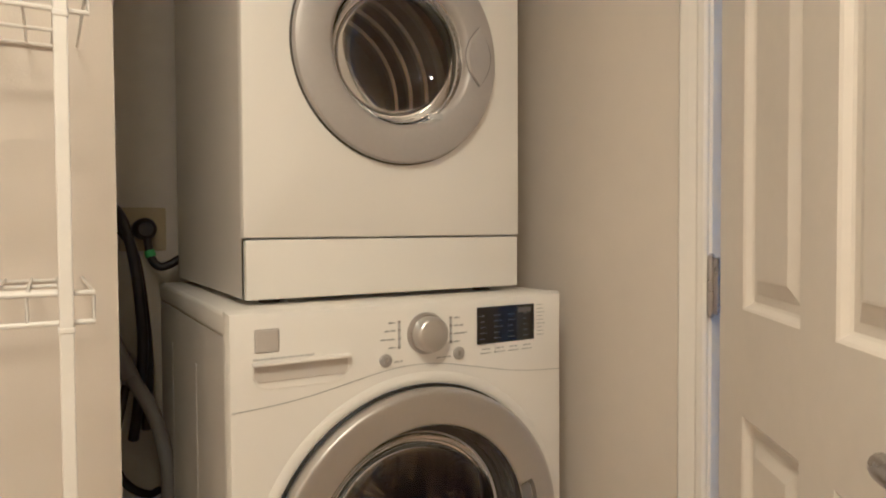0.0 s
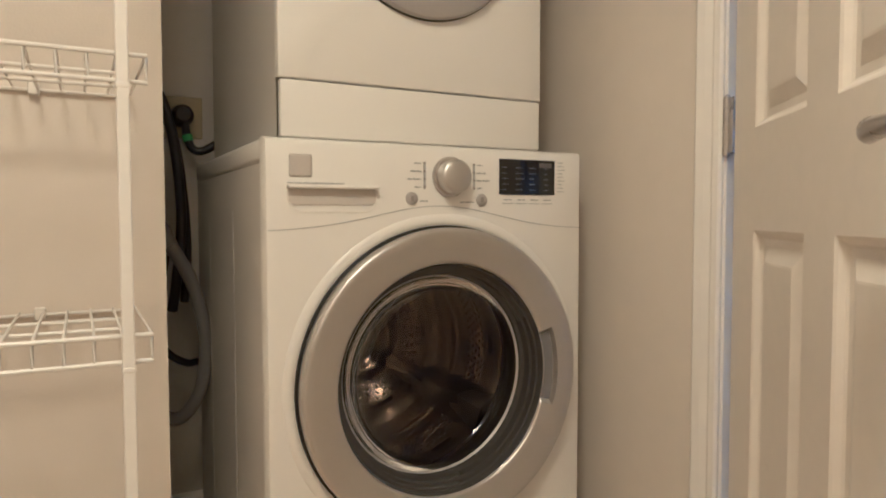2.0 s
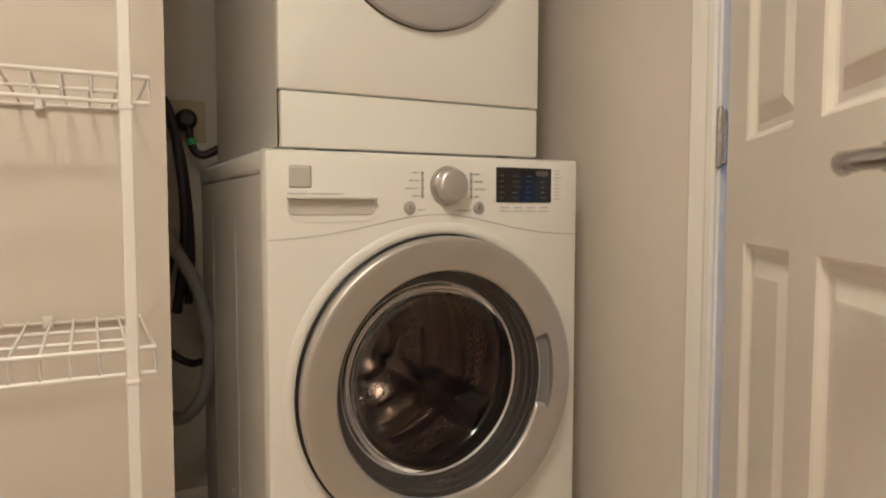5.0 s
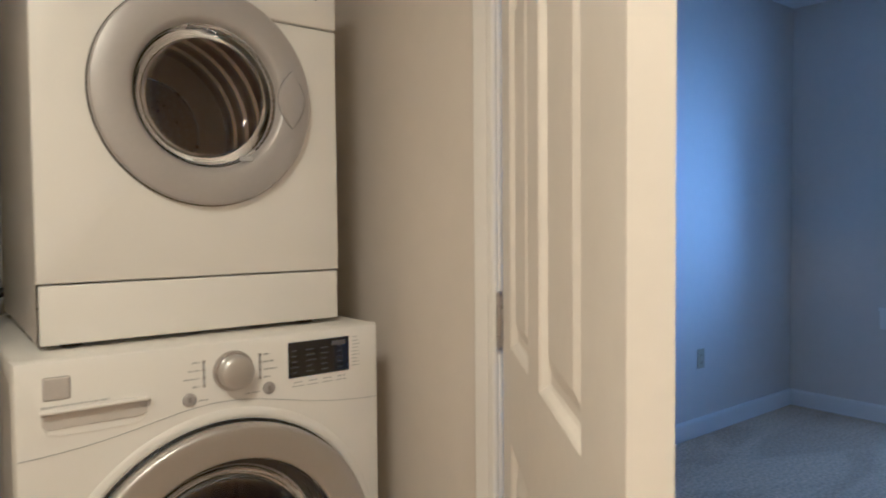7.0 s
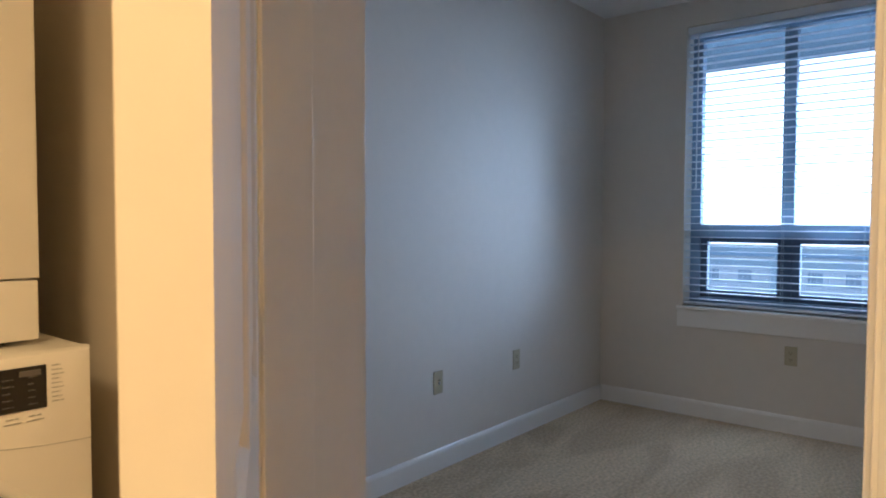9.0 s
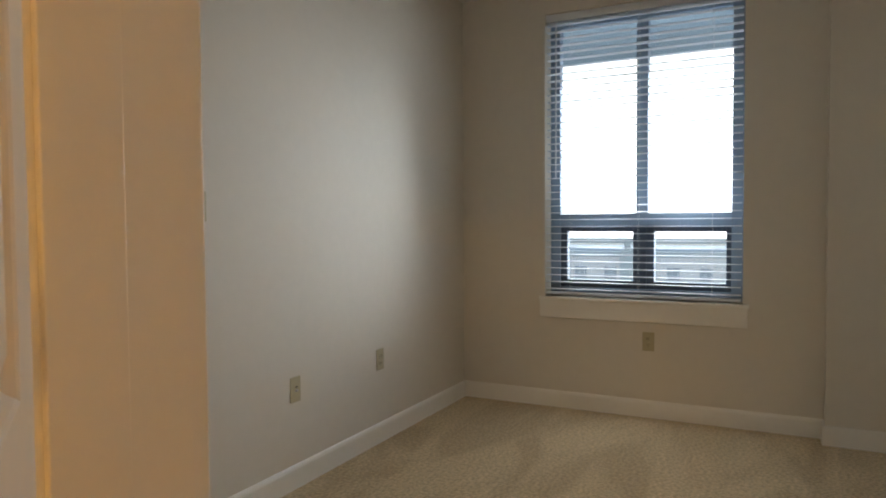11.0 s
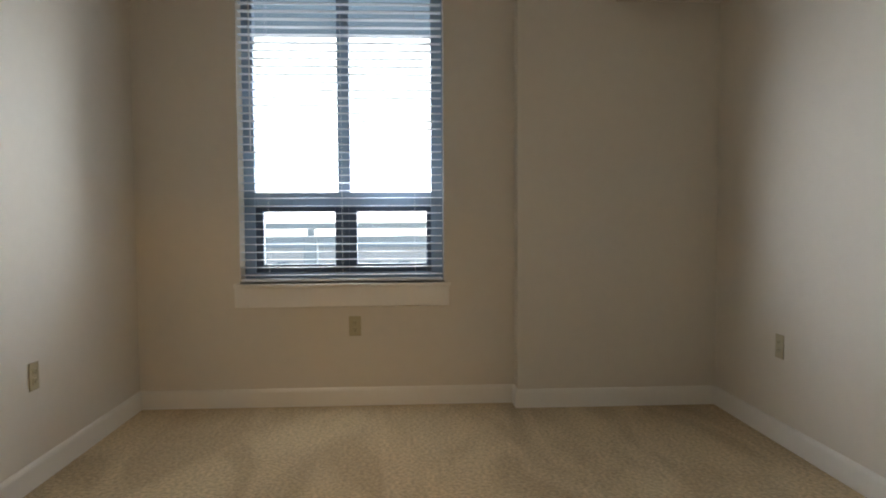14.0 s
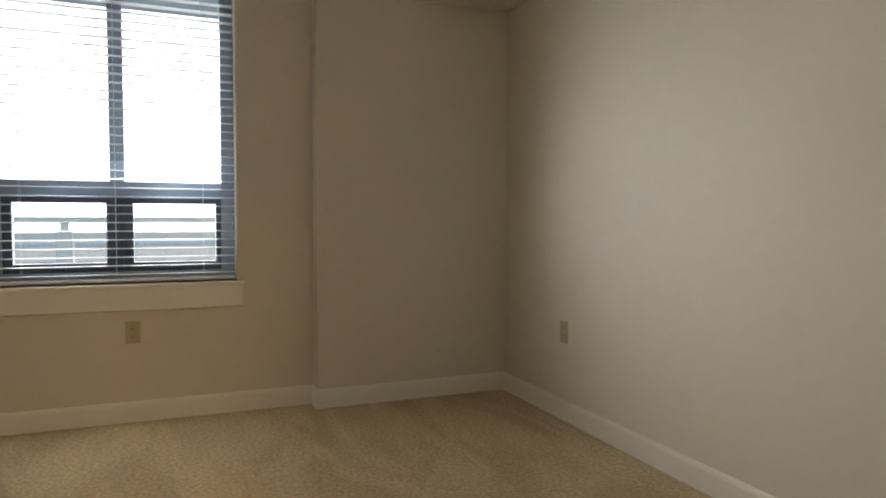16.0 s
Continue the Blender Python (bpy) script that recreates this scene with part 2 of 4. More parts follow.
def tube(points, radius, sides=10, bm=None, ribs=0.0):
    """A round tube through points; ribs gives a corrugated wall."""
    bm = bm or bmesh.new()
    pts = [Vector(p) for p in points]
    rings = []
    up = Vector((0.13, 0.21, 0.97)).normalized()
    for i, p in enumerate(pts):
        d = (pts[min(i + 1, len(pts) - 1)] - pts[max(i - 1, 0)]).normalized()
        s = d.cross(up)
        if s.length < 0.05:
            s = d.cross(Vector((1, 0, 0)))
        s.normalize()
        u = s.cross(d)
        r = radius * (1 + (ribs if i % 2 else 0))
        rings.append([bm.verts.new(p + r * (math.cos(2 * math.pi * k / sides) * s + math.sin(2 * math.pi * k / sides) * u)) for k in range(sides)])
    for a, b in zip(rings, rings[1:]):
        for k in range(sides):
            l = (k + 1) % sides
            bm.faces.new((a[k], a[l], b[l], b[k]))
    bm.faces.new(rings[0])
    bm.faces.new(rings[-1])
    return bm


def smooth_path(points, n):
    """Catmull-Rom points along a coarse line."""
    p = [Vector(q) for q in points]
    p = [2 * p[0] - p[1]] + p + [2 * p[-1] - p[-2]]
    out = []
    for i in range(1, len(p) - 2):
        for k in range(n):
            t = k / n
            out.append(0.5 * (2 * p[i] + (p[i + 1] - p[i - 1]) * t + (2 * p[i - 1] - 5 * p[i] + 4 * p[i + 1] - p[i + 2]) * t * t + (3 * p[i] - p[i - 1] - 3 * p[i + 1] + p[i + 2]) * t ** 3))
    out.append(p[-2])
    return out


def cells(axis, d0, d1, us, zs, solid):
    """A slab of thickness d0 to d1 across an axis, made of cells; the cells for which solid fails are openings right through it."""
    bm = bmesh.new()
    keep = {}

    def v(d, u, z):
        co = (d, u, z) if axis == "x" else (u, d, z) if axis == "y" else (u, z, d)
        if co not in keep:
            keep[co] = bm.verts.new(co)
        return keep[co]

    n, m = len(us) - 1, len(zs) - 1
    full = {(i, j) for i in range(n) for j in range(m) if solid((us[i] + us[i + 1]) / 2, (zs[j] + zs[j + 1]) / 2)}
    for i, j in full:
        a, b, c, e = us[i], us[i + 1], zs[j], zs[j + 1]
        for d in (d0, d1):
            bm.faces.new((v(d, a, c), v(d, b, c), v(d, b, e), v(d, a, e)))
        if (i - 1, j) not in full:
            bm.faces.new((v(d0, a, c), v(d1, a, c), v(d1, a, e), v(d0, a, e)))
        if (i + 1, j) not in full:
            bm.faces.new((v(d0, b, c), v(d1, b, c), v(d1, b, e), v(d0, b, e)))
        if (i, j - 1) not in full:
            bm.faces.new((v(d0, a, c), v(d1, a, c), v(d1, b, c), v(d0, b, c)))
        if (i, j + 1) not in full:
            bm.faces.new((v(d0, a, e), v(d1, a, e), v(d1, b, e), v(d0, b, e)))
    return bm


def slab(axis, d0, d1, u0, u1, z0, z1, hole=None):
    if hole is None:
        return cells(axis, d0, d1, (u0, u1), (z0, z1), lambda u, z: True)
    h = hole
    us = [u for u in (u0, h[0], h[1], u1)]
    zs = sorted({z0, max(h[2], z0), h[3], z1})
    return cells(axis, d0, d1, us, zs, lambda u, z: not (h[0] < u < h[1] and h[2] < z < h[3]))


# ---- plan ----
FLOOR_L = -0.012          # vinyl floor of the laundry
CEIL_L, CEIL_B = 2.44, 2.66
OPEN_S, OPEN_TOP = -0.882, 2.05   # the doorway runs from y = 0 to OPEN_S
WALL_W = 0.285             # thickness of the wall with the doorway
NORTH, SOUTH, EAST, BUMP = 1.200, -2.102, 3.733, 3.616
BUMP_Y = -0.949
WIN = (-0.540, 0.625, 0.712, 2.50)

structure("wall_west_bedroom", slab("x", 0, WALL_W, -2.25, 1.35, -0.1, 2.75, (OPEN_S - 0.02, 0.02, -0.2, OPEN_TOP + 0.02)), M_WALL, "cream painted wall with the laundry doorway", "wall")
structure("wall_north", slab("y", NORTH, NORTH + 0.12, WALL_W, 4.0, -0.1, 2.75, (0.32, 1.11, -0.2, 2.05)), M_WALL, "cream painted bedroom wall with outlets", "wall")
structure("wall_east", slab("x", EAST, EAST + 0.25, BUMP_Y, NORTH, -0.1, 2.75, WIN), M_WALL, "cream painted bedroom wall around the window", "wall")
structure("wall_east_pier", slab("x", BUMP, BUMP + 0.367, SOUTH, BUMP_Y, -0.1, 2.75), M_WALL, "cream painted wall pier beside the window", "wall")
structure("wall_south", slab("y", SOUTH - 0.12, SOUTH, WALL_W, 4.0, -0.1, 2.75), M_WALL, "cream painted bedroom wall", "wall")
# unseen walls, added to stop sky light leaking in at the entry
structure("wall_entry_west", slab("x", 0.16, 0.285, NORTH + 0.12, 1.9, -0.1, 2.75), M_WALL, "plain unseen wall added beyond the bedroom entry", "wall")
structure("wall_entry_east", slab("x", 1.3, 1.4, NORTH + 0.12, 1.9, -0.1, 2.75), M_WALL, "plain unseen wall added beyond the bedroom entry", "wall")
structure("wall_back_north", slab("y", 1.9, 2.0, 0.16, 1.4, -0.1, 2.75), M_WALL, "plain unseen wall added beyond the bedroom entry", "wall")
structure("floor_bedroom", cells("z", -0.08, 0.0, (0.0, 0.2, 1.4, 4.0), (-2.25, 1.32, 1.95), lambda u, z: z < 1.32 or 0.2 < u < 1.4), M_CARPET, "beige cut-pile carpet with vacuum marks", "carpet")
structure("ceiling_bedroom", cells("z", CEIL_B, CEIL_B + 0.1, (0.0, 0.2, 1.4, 4.0), (-2.25, 1.32, 1.95), lambda u, z: z < 1.32 or 0.2 < u < 1.4), M_CEIL, "flat white bedroom ceiling", "ceiling")
structure("floor_laundry", cells("z", -0.1, FLOOR_L, (-2.1, -1.06, 0.0), (-1.9, 0.48, 1.25), lambda u, z: z < 0.48 or u > -1.06), M_VINYL, "beige vinyl laundry floor", "floor")
structure("ceiling_laundry", cells("z", CEIL_L, CEIL_L + 0.1, (-2.1, -1.06, 0.0), (-1.9, 0.48, 1.25), lambda u, z: z < 0.48 or u > -1.06), M_CEIL, "flat white laundry ceiling", "ceiling")
structure("wall_shelves", slab("y", 0.38, 0.48, -2.0, -0.96, -0.1, CEIL_L), M_WALL, "cream painted wall behind wire shelves", "wall")
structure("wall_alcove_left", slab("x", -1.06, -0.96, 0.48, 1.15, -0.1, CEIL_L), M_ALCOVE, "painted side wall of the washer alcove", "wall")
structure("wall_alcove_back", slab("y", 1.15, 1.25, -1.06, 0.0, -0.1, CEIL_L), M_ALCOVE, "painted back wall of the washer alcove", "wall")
structure("wall_west", slab("x", -2.1, -2.0, -1.9, 0.48, -0.1, CEIL_L), M_WALL, "cream painted laundry wall", "wall")
structure("wall_south_laundry", slab("y", -1.9, -1.8, -2.0, 0.0, -0.1, CEIL_L), M_WALL, "cream painted laundry wall", "wall")


# ---- trim ----
def base_profile(axis, at, out, u0, u1, z0, h=0.106, t=0.014):
    """A baseboard with an eased top edge; out is the side it stands proud to."""
    bm = bmesh.new()
    prof = [(0, z0), (t, z0), (t, z0 + h - 0.018), (t * 0.75, z0 + h - 0.006), (t * 0.35, z0 + h), (0, z0 + h)]
    ends = []
    for u in (u0, u1):
        ring = []
        for d, z in prof:
            q = at + out * d
            ring.append(bm.verts.new((q, u, z) if axis == "x" else (u, q, z)))
        ends.append(ring)
    k = len(prof)
    for i in range(k):
        j = (i + 1) % k
        bm.faces.new((ends[0][i], ends[0][j], ends[1][j], ends[1][i]))
    bm.faces.new(ends[0])
    bm.faces.new(ends[1])
    return bm


for nm, bm in (
        ("baseboard_north", base_profile("y", NORTH, -1, 1.12, EAST, 0.0)),
        ("baseboard_east", base_profile("x", EAST, -1, BUMP_Y, NORTH - 0.014, 0.0)),
        ("baseboard_pier", base_profile("x", BUMP, -1, SOUTH + 0.014, BUMP_Y, 0.0)),
        ("baseboard_pier_side", base_profile("y", BUMP_Y, 1, BUMP - 0.014, EAST - 0.014, 0.0)),
        ("baseboard_south", base_profile("y", SOUTH, 1, WALL_W, BUMP, 0.0)),
        ("baseboard_west", base_profile("x", WALL_W, 1, SOUTH + 0.014, OPEN_S - 0.08, 0.0)),
        ("baseboard_laundry", base_profile("x", 0.0, -1, 0.07, 1.15, FLOOR_L)),
        ("baseboard_laundry_south", base_profile("x", 0.0, -1, -1.8, OPEN_S - 0.075, FLOOR_L)),
        ("baseboard_alcove", base_profile("y", 1.15, -1, -0.96, -0.014, FLOOR_L)),
        ("baseboard_shelves", base_profile("y", 0.38, -1, -2.0, -0.962, FLOOR_L))):
    structure(nm, bm, M_TRIM, "white painted baseboard along the wall", "baseboard")


def casing(name, x_wall, out, y_in, side):
    """Upright door casing with a stepped moulding; side is the way it spreads from the opening."""
    bm = bmesh.new()
    prof = [(0.0, 0.0), (0.0, 0.009), (0.006, 0.0125), (0.018, 0.0125), (0.024, 0.010), (0.040, 0.014), (0.056, 0.0165), (0.062, 0.013), (0.062, 0.0)]
    rings = []
    for z in (FLOOR_L if out < 0 else 0.0, OPEN_TOP + 0.06):
        rings.append([bm.verts.new((x_wall + out * t, y_in + side * w, z)) for w, t in prof])
    k = len(prof)
    for i in range(k):
        j = (i + 1) % k
        bm.faces.new((rings[0][i], rings[0][j], rings[1][j], rings[1][i]))
    bm.faces.new(rings[0])
    bm.faces.new(rings[1])
    return structure(name, bm, M_TRIM, "painted moulded door casing", "door casing")


casing("trim_casing_hinge_side", 0.0, -1, 0.006, 1)
casing("trim_casing_strike_side", 0.0, -1, OPEN_S - 0.006, -1)
casing("trim_casing_bedroom_hinge_side", WALL_W, 1, 0.006, 1)
casing("trim_casing_bedroom_strike_side", WALL_W, 1, OPEN_S - 0.006, -1)
structure("trim_head_casing", box((-0.0165, OPEN_S - 0.068, OPEN_TOP + 0.06), (0, 0.068, OPEN_TOP + 0.125), 0.003), M_TRIM, "painted head casing over the doorway", "door casing")
structure("trim_head_casing_bedroom", box((WALL_W, OPEN_S - 0.068, OPEN_TOP + 0.06), (WALL_W + 0.0165, 0.068, OPEN_TOP + 0.125), 0.003), M_TRIM, "painted head casing over the doorway", "door casing")
for nm, y0, y1, s in (("hinge", 0.0, 0.02, -1), ("strike", OPEN_S - 0.02, OPEN_S, 1)):
    bm = box((-0.002, y0, FLOOR_L), (WALL_W + 0.002, y1, OPEN_TOP + 0.02), 0.0015)
    ys = y0 if s < 0 else y1
    lo, hi = sorted((ys, ys + s * 0.011))
    box((0.042, lo, FLOOR_L), (0.150, hi, OPEN_TOP), 0.002, bm=bm)
    structure("trim_jamb_" + nm, bm, M_TRIM, "painted door jamb with a stop", "door jamb")
structure("trim_jamb_head", box((-0.002, OPEN_S, OPEN_TOP), (WALL_W + 0.002, 0.0, OPEN_TOP + 0.02), 0.0015), M_TRIM, "painted head jamb", "door jamb")
structure("trim_threshold", box((-0.01, OPEN_S, -0.02), (0.03, 0.0, 0.006), 0.003), M_CHROME, "metal strip between vinyl and carpet", "threshold")


# ---- doors ----
def panel_door(name, label, width, height, at, turn, levers=True):
    """Six-panel door; its hinge line is the local z axis, the leaf runs along local x and its thickness along y."""
    door = thing(name, label, "door", at, turn=turn)
    x0 = 0.048
    th = 0.035
    cols = [(0.191 * width, 0.440 * width), (0.550 * width, 0.832 * width)]
    rows = [(0.25, 0.855), (1.025, 1.64), (1.745, height - 0.115)]
    us = sorted({x0, width, *[c for col in cols for c in col]})
    zs = sorted({0.0, height, *[r for row in rows for r in row]})
    bm = bmesh.new()
    for y, sgn in ((0.0, -1), (th, 1)):
        def quad(a, b, c, d, ya=y):
            bm.faces.new([bm.verts.new(p) for p in (a, b, c, d)])
        for i in range(len(us) - 1):
            for j in range(len(zs) - 1):
                u, z = (us[i] + us[i + 1]) / 2, (zs[j] + zs[j + 1]) / 2
                if any(c[0] < u < c[1] for c in cols) and any(r[0] < z < r[1] for r in rows):
                    # ogee step down, flat field, raised centre
                    steps = [(0.0, 0.0), (0.004, -0.003), (0.010, -0.0105), (0.014, -0.0130), (0.026, -0.0130), (0.050, -0.0035), (0.054, -0.003)]
                    rings = []
                    for inset, dep in steps:
                        yy = y + sgn * dep
                        rings.append([bm.verts.new(p) for p in ((us[i] + inset, yy, zs[j] + inset), (us[i + 1] - inset, yy, zs[j] + inset), (us[i + 1] - inset, yy, zs[j + 1] - inset), (us[i] + inset, yy, zs[j + 1] - inset))])
                    for p, q in zip(rings, rings[1:]):
                        for k in range(4):
                            l = (k + 1) % 4
                            bm.faces.new((p[k], p[l], q[l], q[k]))
                    bm.faces.new(rings[-1])
                else:
                    quad((us[i], y, zs[j]), (us[i + 1], y, zs[j]), (us[i + 1], y, zs[j + 1]), (us[i], y, zs[j + 1]))
    for (xa, za), (xb, zb) in (((x0, 0), (width, 0)), ((width, 0), (width, height)), ((width, height), (x0, height)), ((x0, height), (x0, 0))):
        bm.faces.new([bm.verts.new(p) for p in ((xa, 0, za), (xb, 0, zb), (xb, th, zb), (xa, th, za))])
    bmesh.ops.remove_doubles(bm, verts=bm.verts, dist=0.0002)
    part("leaf", bm, M_DOOR, door)
    zl = 0.955
    plate = box((width - 0.0015, th / 2 - 0.0125, zl - 0.029), (width + 0.0015, th / 2 + 0.0125, zl + 0.029), 0.0012)
    pl = part("latch_plate", plate, M_CHROME, door, "worn brushed nickel latch plate")
    bolt = bmesh.new()
    bmesh.ops.create_cone(bolt, cap_ends=True, segments=12, radius1=0.008, radius2=0.005, depth=0.012, matrix=Matrix.Translation((width + 0.007, th / 2, zl)) @ Matrix.Rotation(radians(90), 4, "Y"))
    part("latch_bolt", bolt, M_CHROME, pl, smooth=True)
    if levers:
        for y, s, k in ((0.0, -1, 1.5), (th, 1, 1.0)):
            lx = width - 0.083
            lv = part("lever_handle", lathe([(0.0, y + s * 0.010), (0.020, y + s * 0.010), (0.029, y + s * 0.007), (0.032, y + s * 0.001), (0.032, y)], (lx, zl), 36), M_CHROME, door, "brushed nickel lever handle on a round rose", True)
            part("neck", lathe([(0.016, y + s * 0.008), (0.0125, y + s * 0.016), (0.0125, y + s * 0.044 * k), (0.0, y + s * 0.046 * k)], (lx, zl), 24), M_CHROME, lv, smooth=True)
            pts = smooth_path([(lx + 0.012, y + s * 0.041 * k, zl), (lx - 0.013, y + s * 0.043 * k, zl), (lx - 0.045, y + s * 0.0435 * k, zl), (lx - 0.078, y + s * 0.042 * k, zl), (lx - 0.092, y + s * 0.040 * k, zl)], 5)
            arm = bmesh.new()
            tube(pts, 0.0105, 14, arm)
            for v in arm.verts:
                v.co.z = zl + (v.co.z - zl) * (0.95 if v.co.x > lx - 0.04 else 0.95 + 0.35 * min(1, (lx - 0.04 - v.co.x) / 0.08))
            part("arm", arm, M_CHROME, lv, smooth=True)
    return door


DOOR_W = 0.862
OPEN_ANGLE = 36.2
# local x of the leaf points from the hinge to the latch, opened into the laundry
laundry_door = panel_door("panel_door", "cream painted six-panel door with lever handles, standing ajar into the laundry", DOOR_W, 2.03, (-0.006, -0.004, 0.006), -90 - OPEN_ANGLE)
bedroom_door = panel_door("panel_door", "cream painted six-panel bedroom door, closed", 0.80, 2.03, (0.30, NORTH + 0.03, 0.008), 0, levers=False)


def hinge(z):
    h = thing("door_hinge", "satin nickel butt hinge between door and jamb", "hinge", (0, 0, z), "hinges of the laundry door")
    kn = bmesh.new()
    for i in range(5):
        z0 = -0.051 + i * 0.0206
        bmesh.ops.create_cone(kn, cap_ends=True, segments=16, radius1=0.0068, radius2=0.0068, depth=0.0198, matrix=Matrix.Translation((-0.0075, -0.003, z0 + 0.0099)))
    part("knuckle", kn, M_CHROME, h, smooth=True)
    part("leaf_on_jamb", box((-0.006, -0.0022, -0.051), (0.028, -0.0002, 0.051), 0.0006), M_CHROME, h)
    for z0 in (-0.0535, 0.0535):
        pin = bmesh.new()
        bmesh.ops.create_uvsphere(pin, u_segments=10, v_segments=6, radius=0.0062, matrix=Matrix.Translation((-0.0075, -0.003, z0)))
        part("pin_cap", pin, M_CHROME, h, smooth=True)
    leaf = box((0.002, -0.001, -0.051), (0.030, 0.0012, 0.051), 0.0006)
    bmesh.ops.transform(leaf, matrix=pose(-0.006, -0.006, 0, 0, 0, -90 - OPEN_ANGLE), verts=leaf.verts)
    part("leaf_on_door", leaf, M_CHROME, h)
    return h


for hz in (0.232, 1.055, 1.84):
    hinge(hz)
strike = thing("strike_plate", "nickel strike plate with a curled lip on the door jamb", "strike plate", (0.02, OPEN_S, 0.965))
part("plate", box((-0.02, 0.0, -0.03), (0.012, 0.0018, 0.03), 0.0006), M_CHROME, strike)
part("lip", box((-0.030, -0.006, -0.016), (-0.020, 0.001, 0.016), 0.002), M_CHROME, strike)


# ---- stacked washer and dryer ----
def plate_with_hole(x0, x1, z0, z1, c, r, y0, y1, edge=0.012, segs=96):
    """An upright front plate with rounded rim and a round hole; y0 is its face, y1 its back."""
    bm = bmesh.new()
    angs = [2 * math.pi * i / segs for i in range(segs)]

    def rim(inset, y):
        pts = []
        for a in angs:
            ca, sa = math.cos(a), math.sin(a)
            kx = ((x1 - inset) - c[0]) / ca if ca > 1e-9 else ((x0 + inset) - c[0]) / ca if ca < -1e-9 else 1e9
            kz = ((z1 - inset) - c[1]) / sa if sa > 1e-9 else ((z0 + inset) - c[1]) / sa if sa < -1e-9 else 1e9
            k = min(kx, kz)
            pts.append(Vector((c[0] + k * ca, y, c[1] + k * sa)))
        for cx, cz in ((x0 + inset, z0 + inset), (x0 + inset, z1 - inset), (x1 - inset, z0 + inset), (x1 - inset, z1 - inset)):
            i = min(range(segs), key=lambda q: (pts[q].x - cx) ** 2 + (pts[q].z - cz) ** 2)
            pts[i] = Vector((cx, y, cz))
        return [bm.verts.new(p) for p in pts]

    rings = [[bm.verts.new((c[0] + r * math.cos(a), y1, c[1] + r * math.sin(a))) for a in angs],
             [bm.verts.new((c[0] + r * math.cos(a), y0, c[1] + r * math.sin(a))) for a in angs],
             rim(edge, y0), rim(edge * 0.3, y0 + edge * 0.3), rim(0, y0 + edge), rim(0, y1)]
    for p, q in zip(rings, rings[1:]):
        for i in range(segs):
            j = (i + 1) % segs
            bm.faces.new((p[i], p[j], q[j], q[i]))
    return bm


def open_box(x0, x1, y0, y1, z0, z1):
    """Cabinet shell, open towards -y."""
    bm = bmesh.new()
    c = {(i, j, k): bm.verts.new(((x0, x1)[i], (y0, y1)[j], (z0, z1)[k])) for i in (0, 1) for j in (0, 1) for k in (0, 1)}
    for f in (((0, 0, 0), (0, 1, 0), (0, 1, 1), (0, 0, 1)), ((1, 0, 0), (1, 1, 0), (1, 1, 1), (1, 0, 1)), ((0, 1, 0), (1, 1, 0), (1, 1, 1), (0, 1, 1)), ((0, 0, 1), (1, 0, 1), (1, 1, 1), (0, 1, 1)), ((0, 0, 0), (1, 0, 0), (1, 1, 0), (0, 1, 0))):
        bm.faces.new([c[q] for q in f])
    return bm


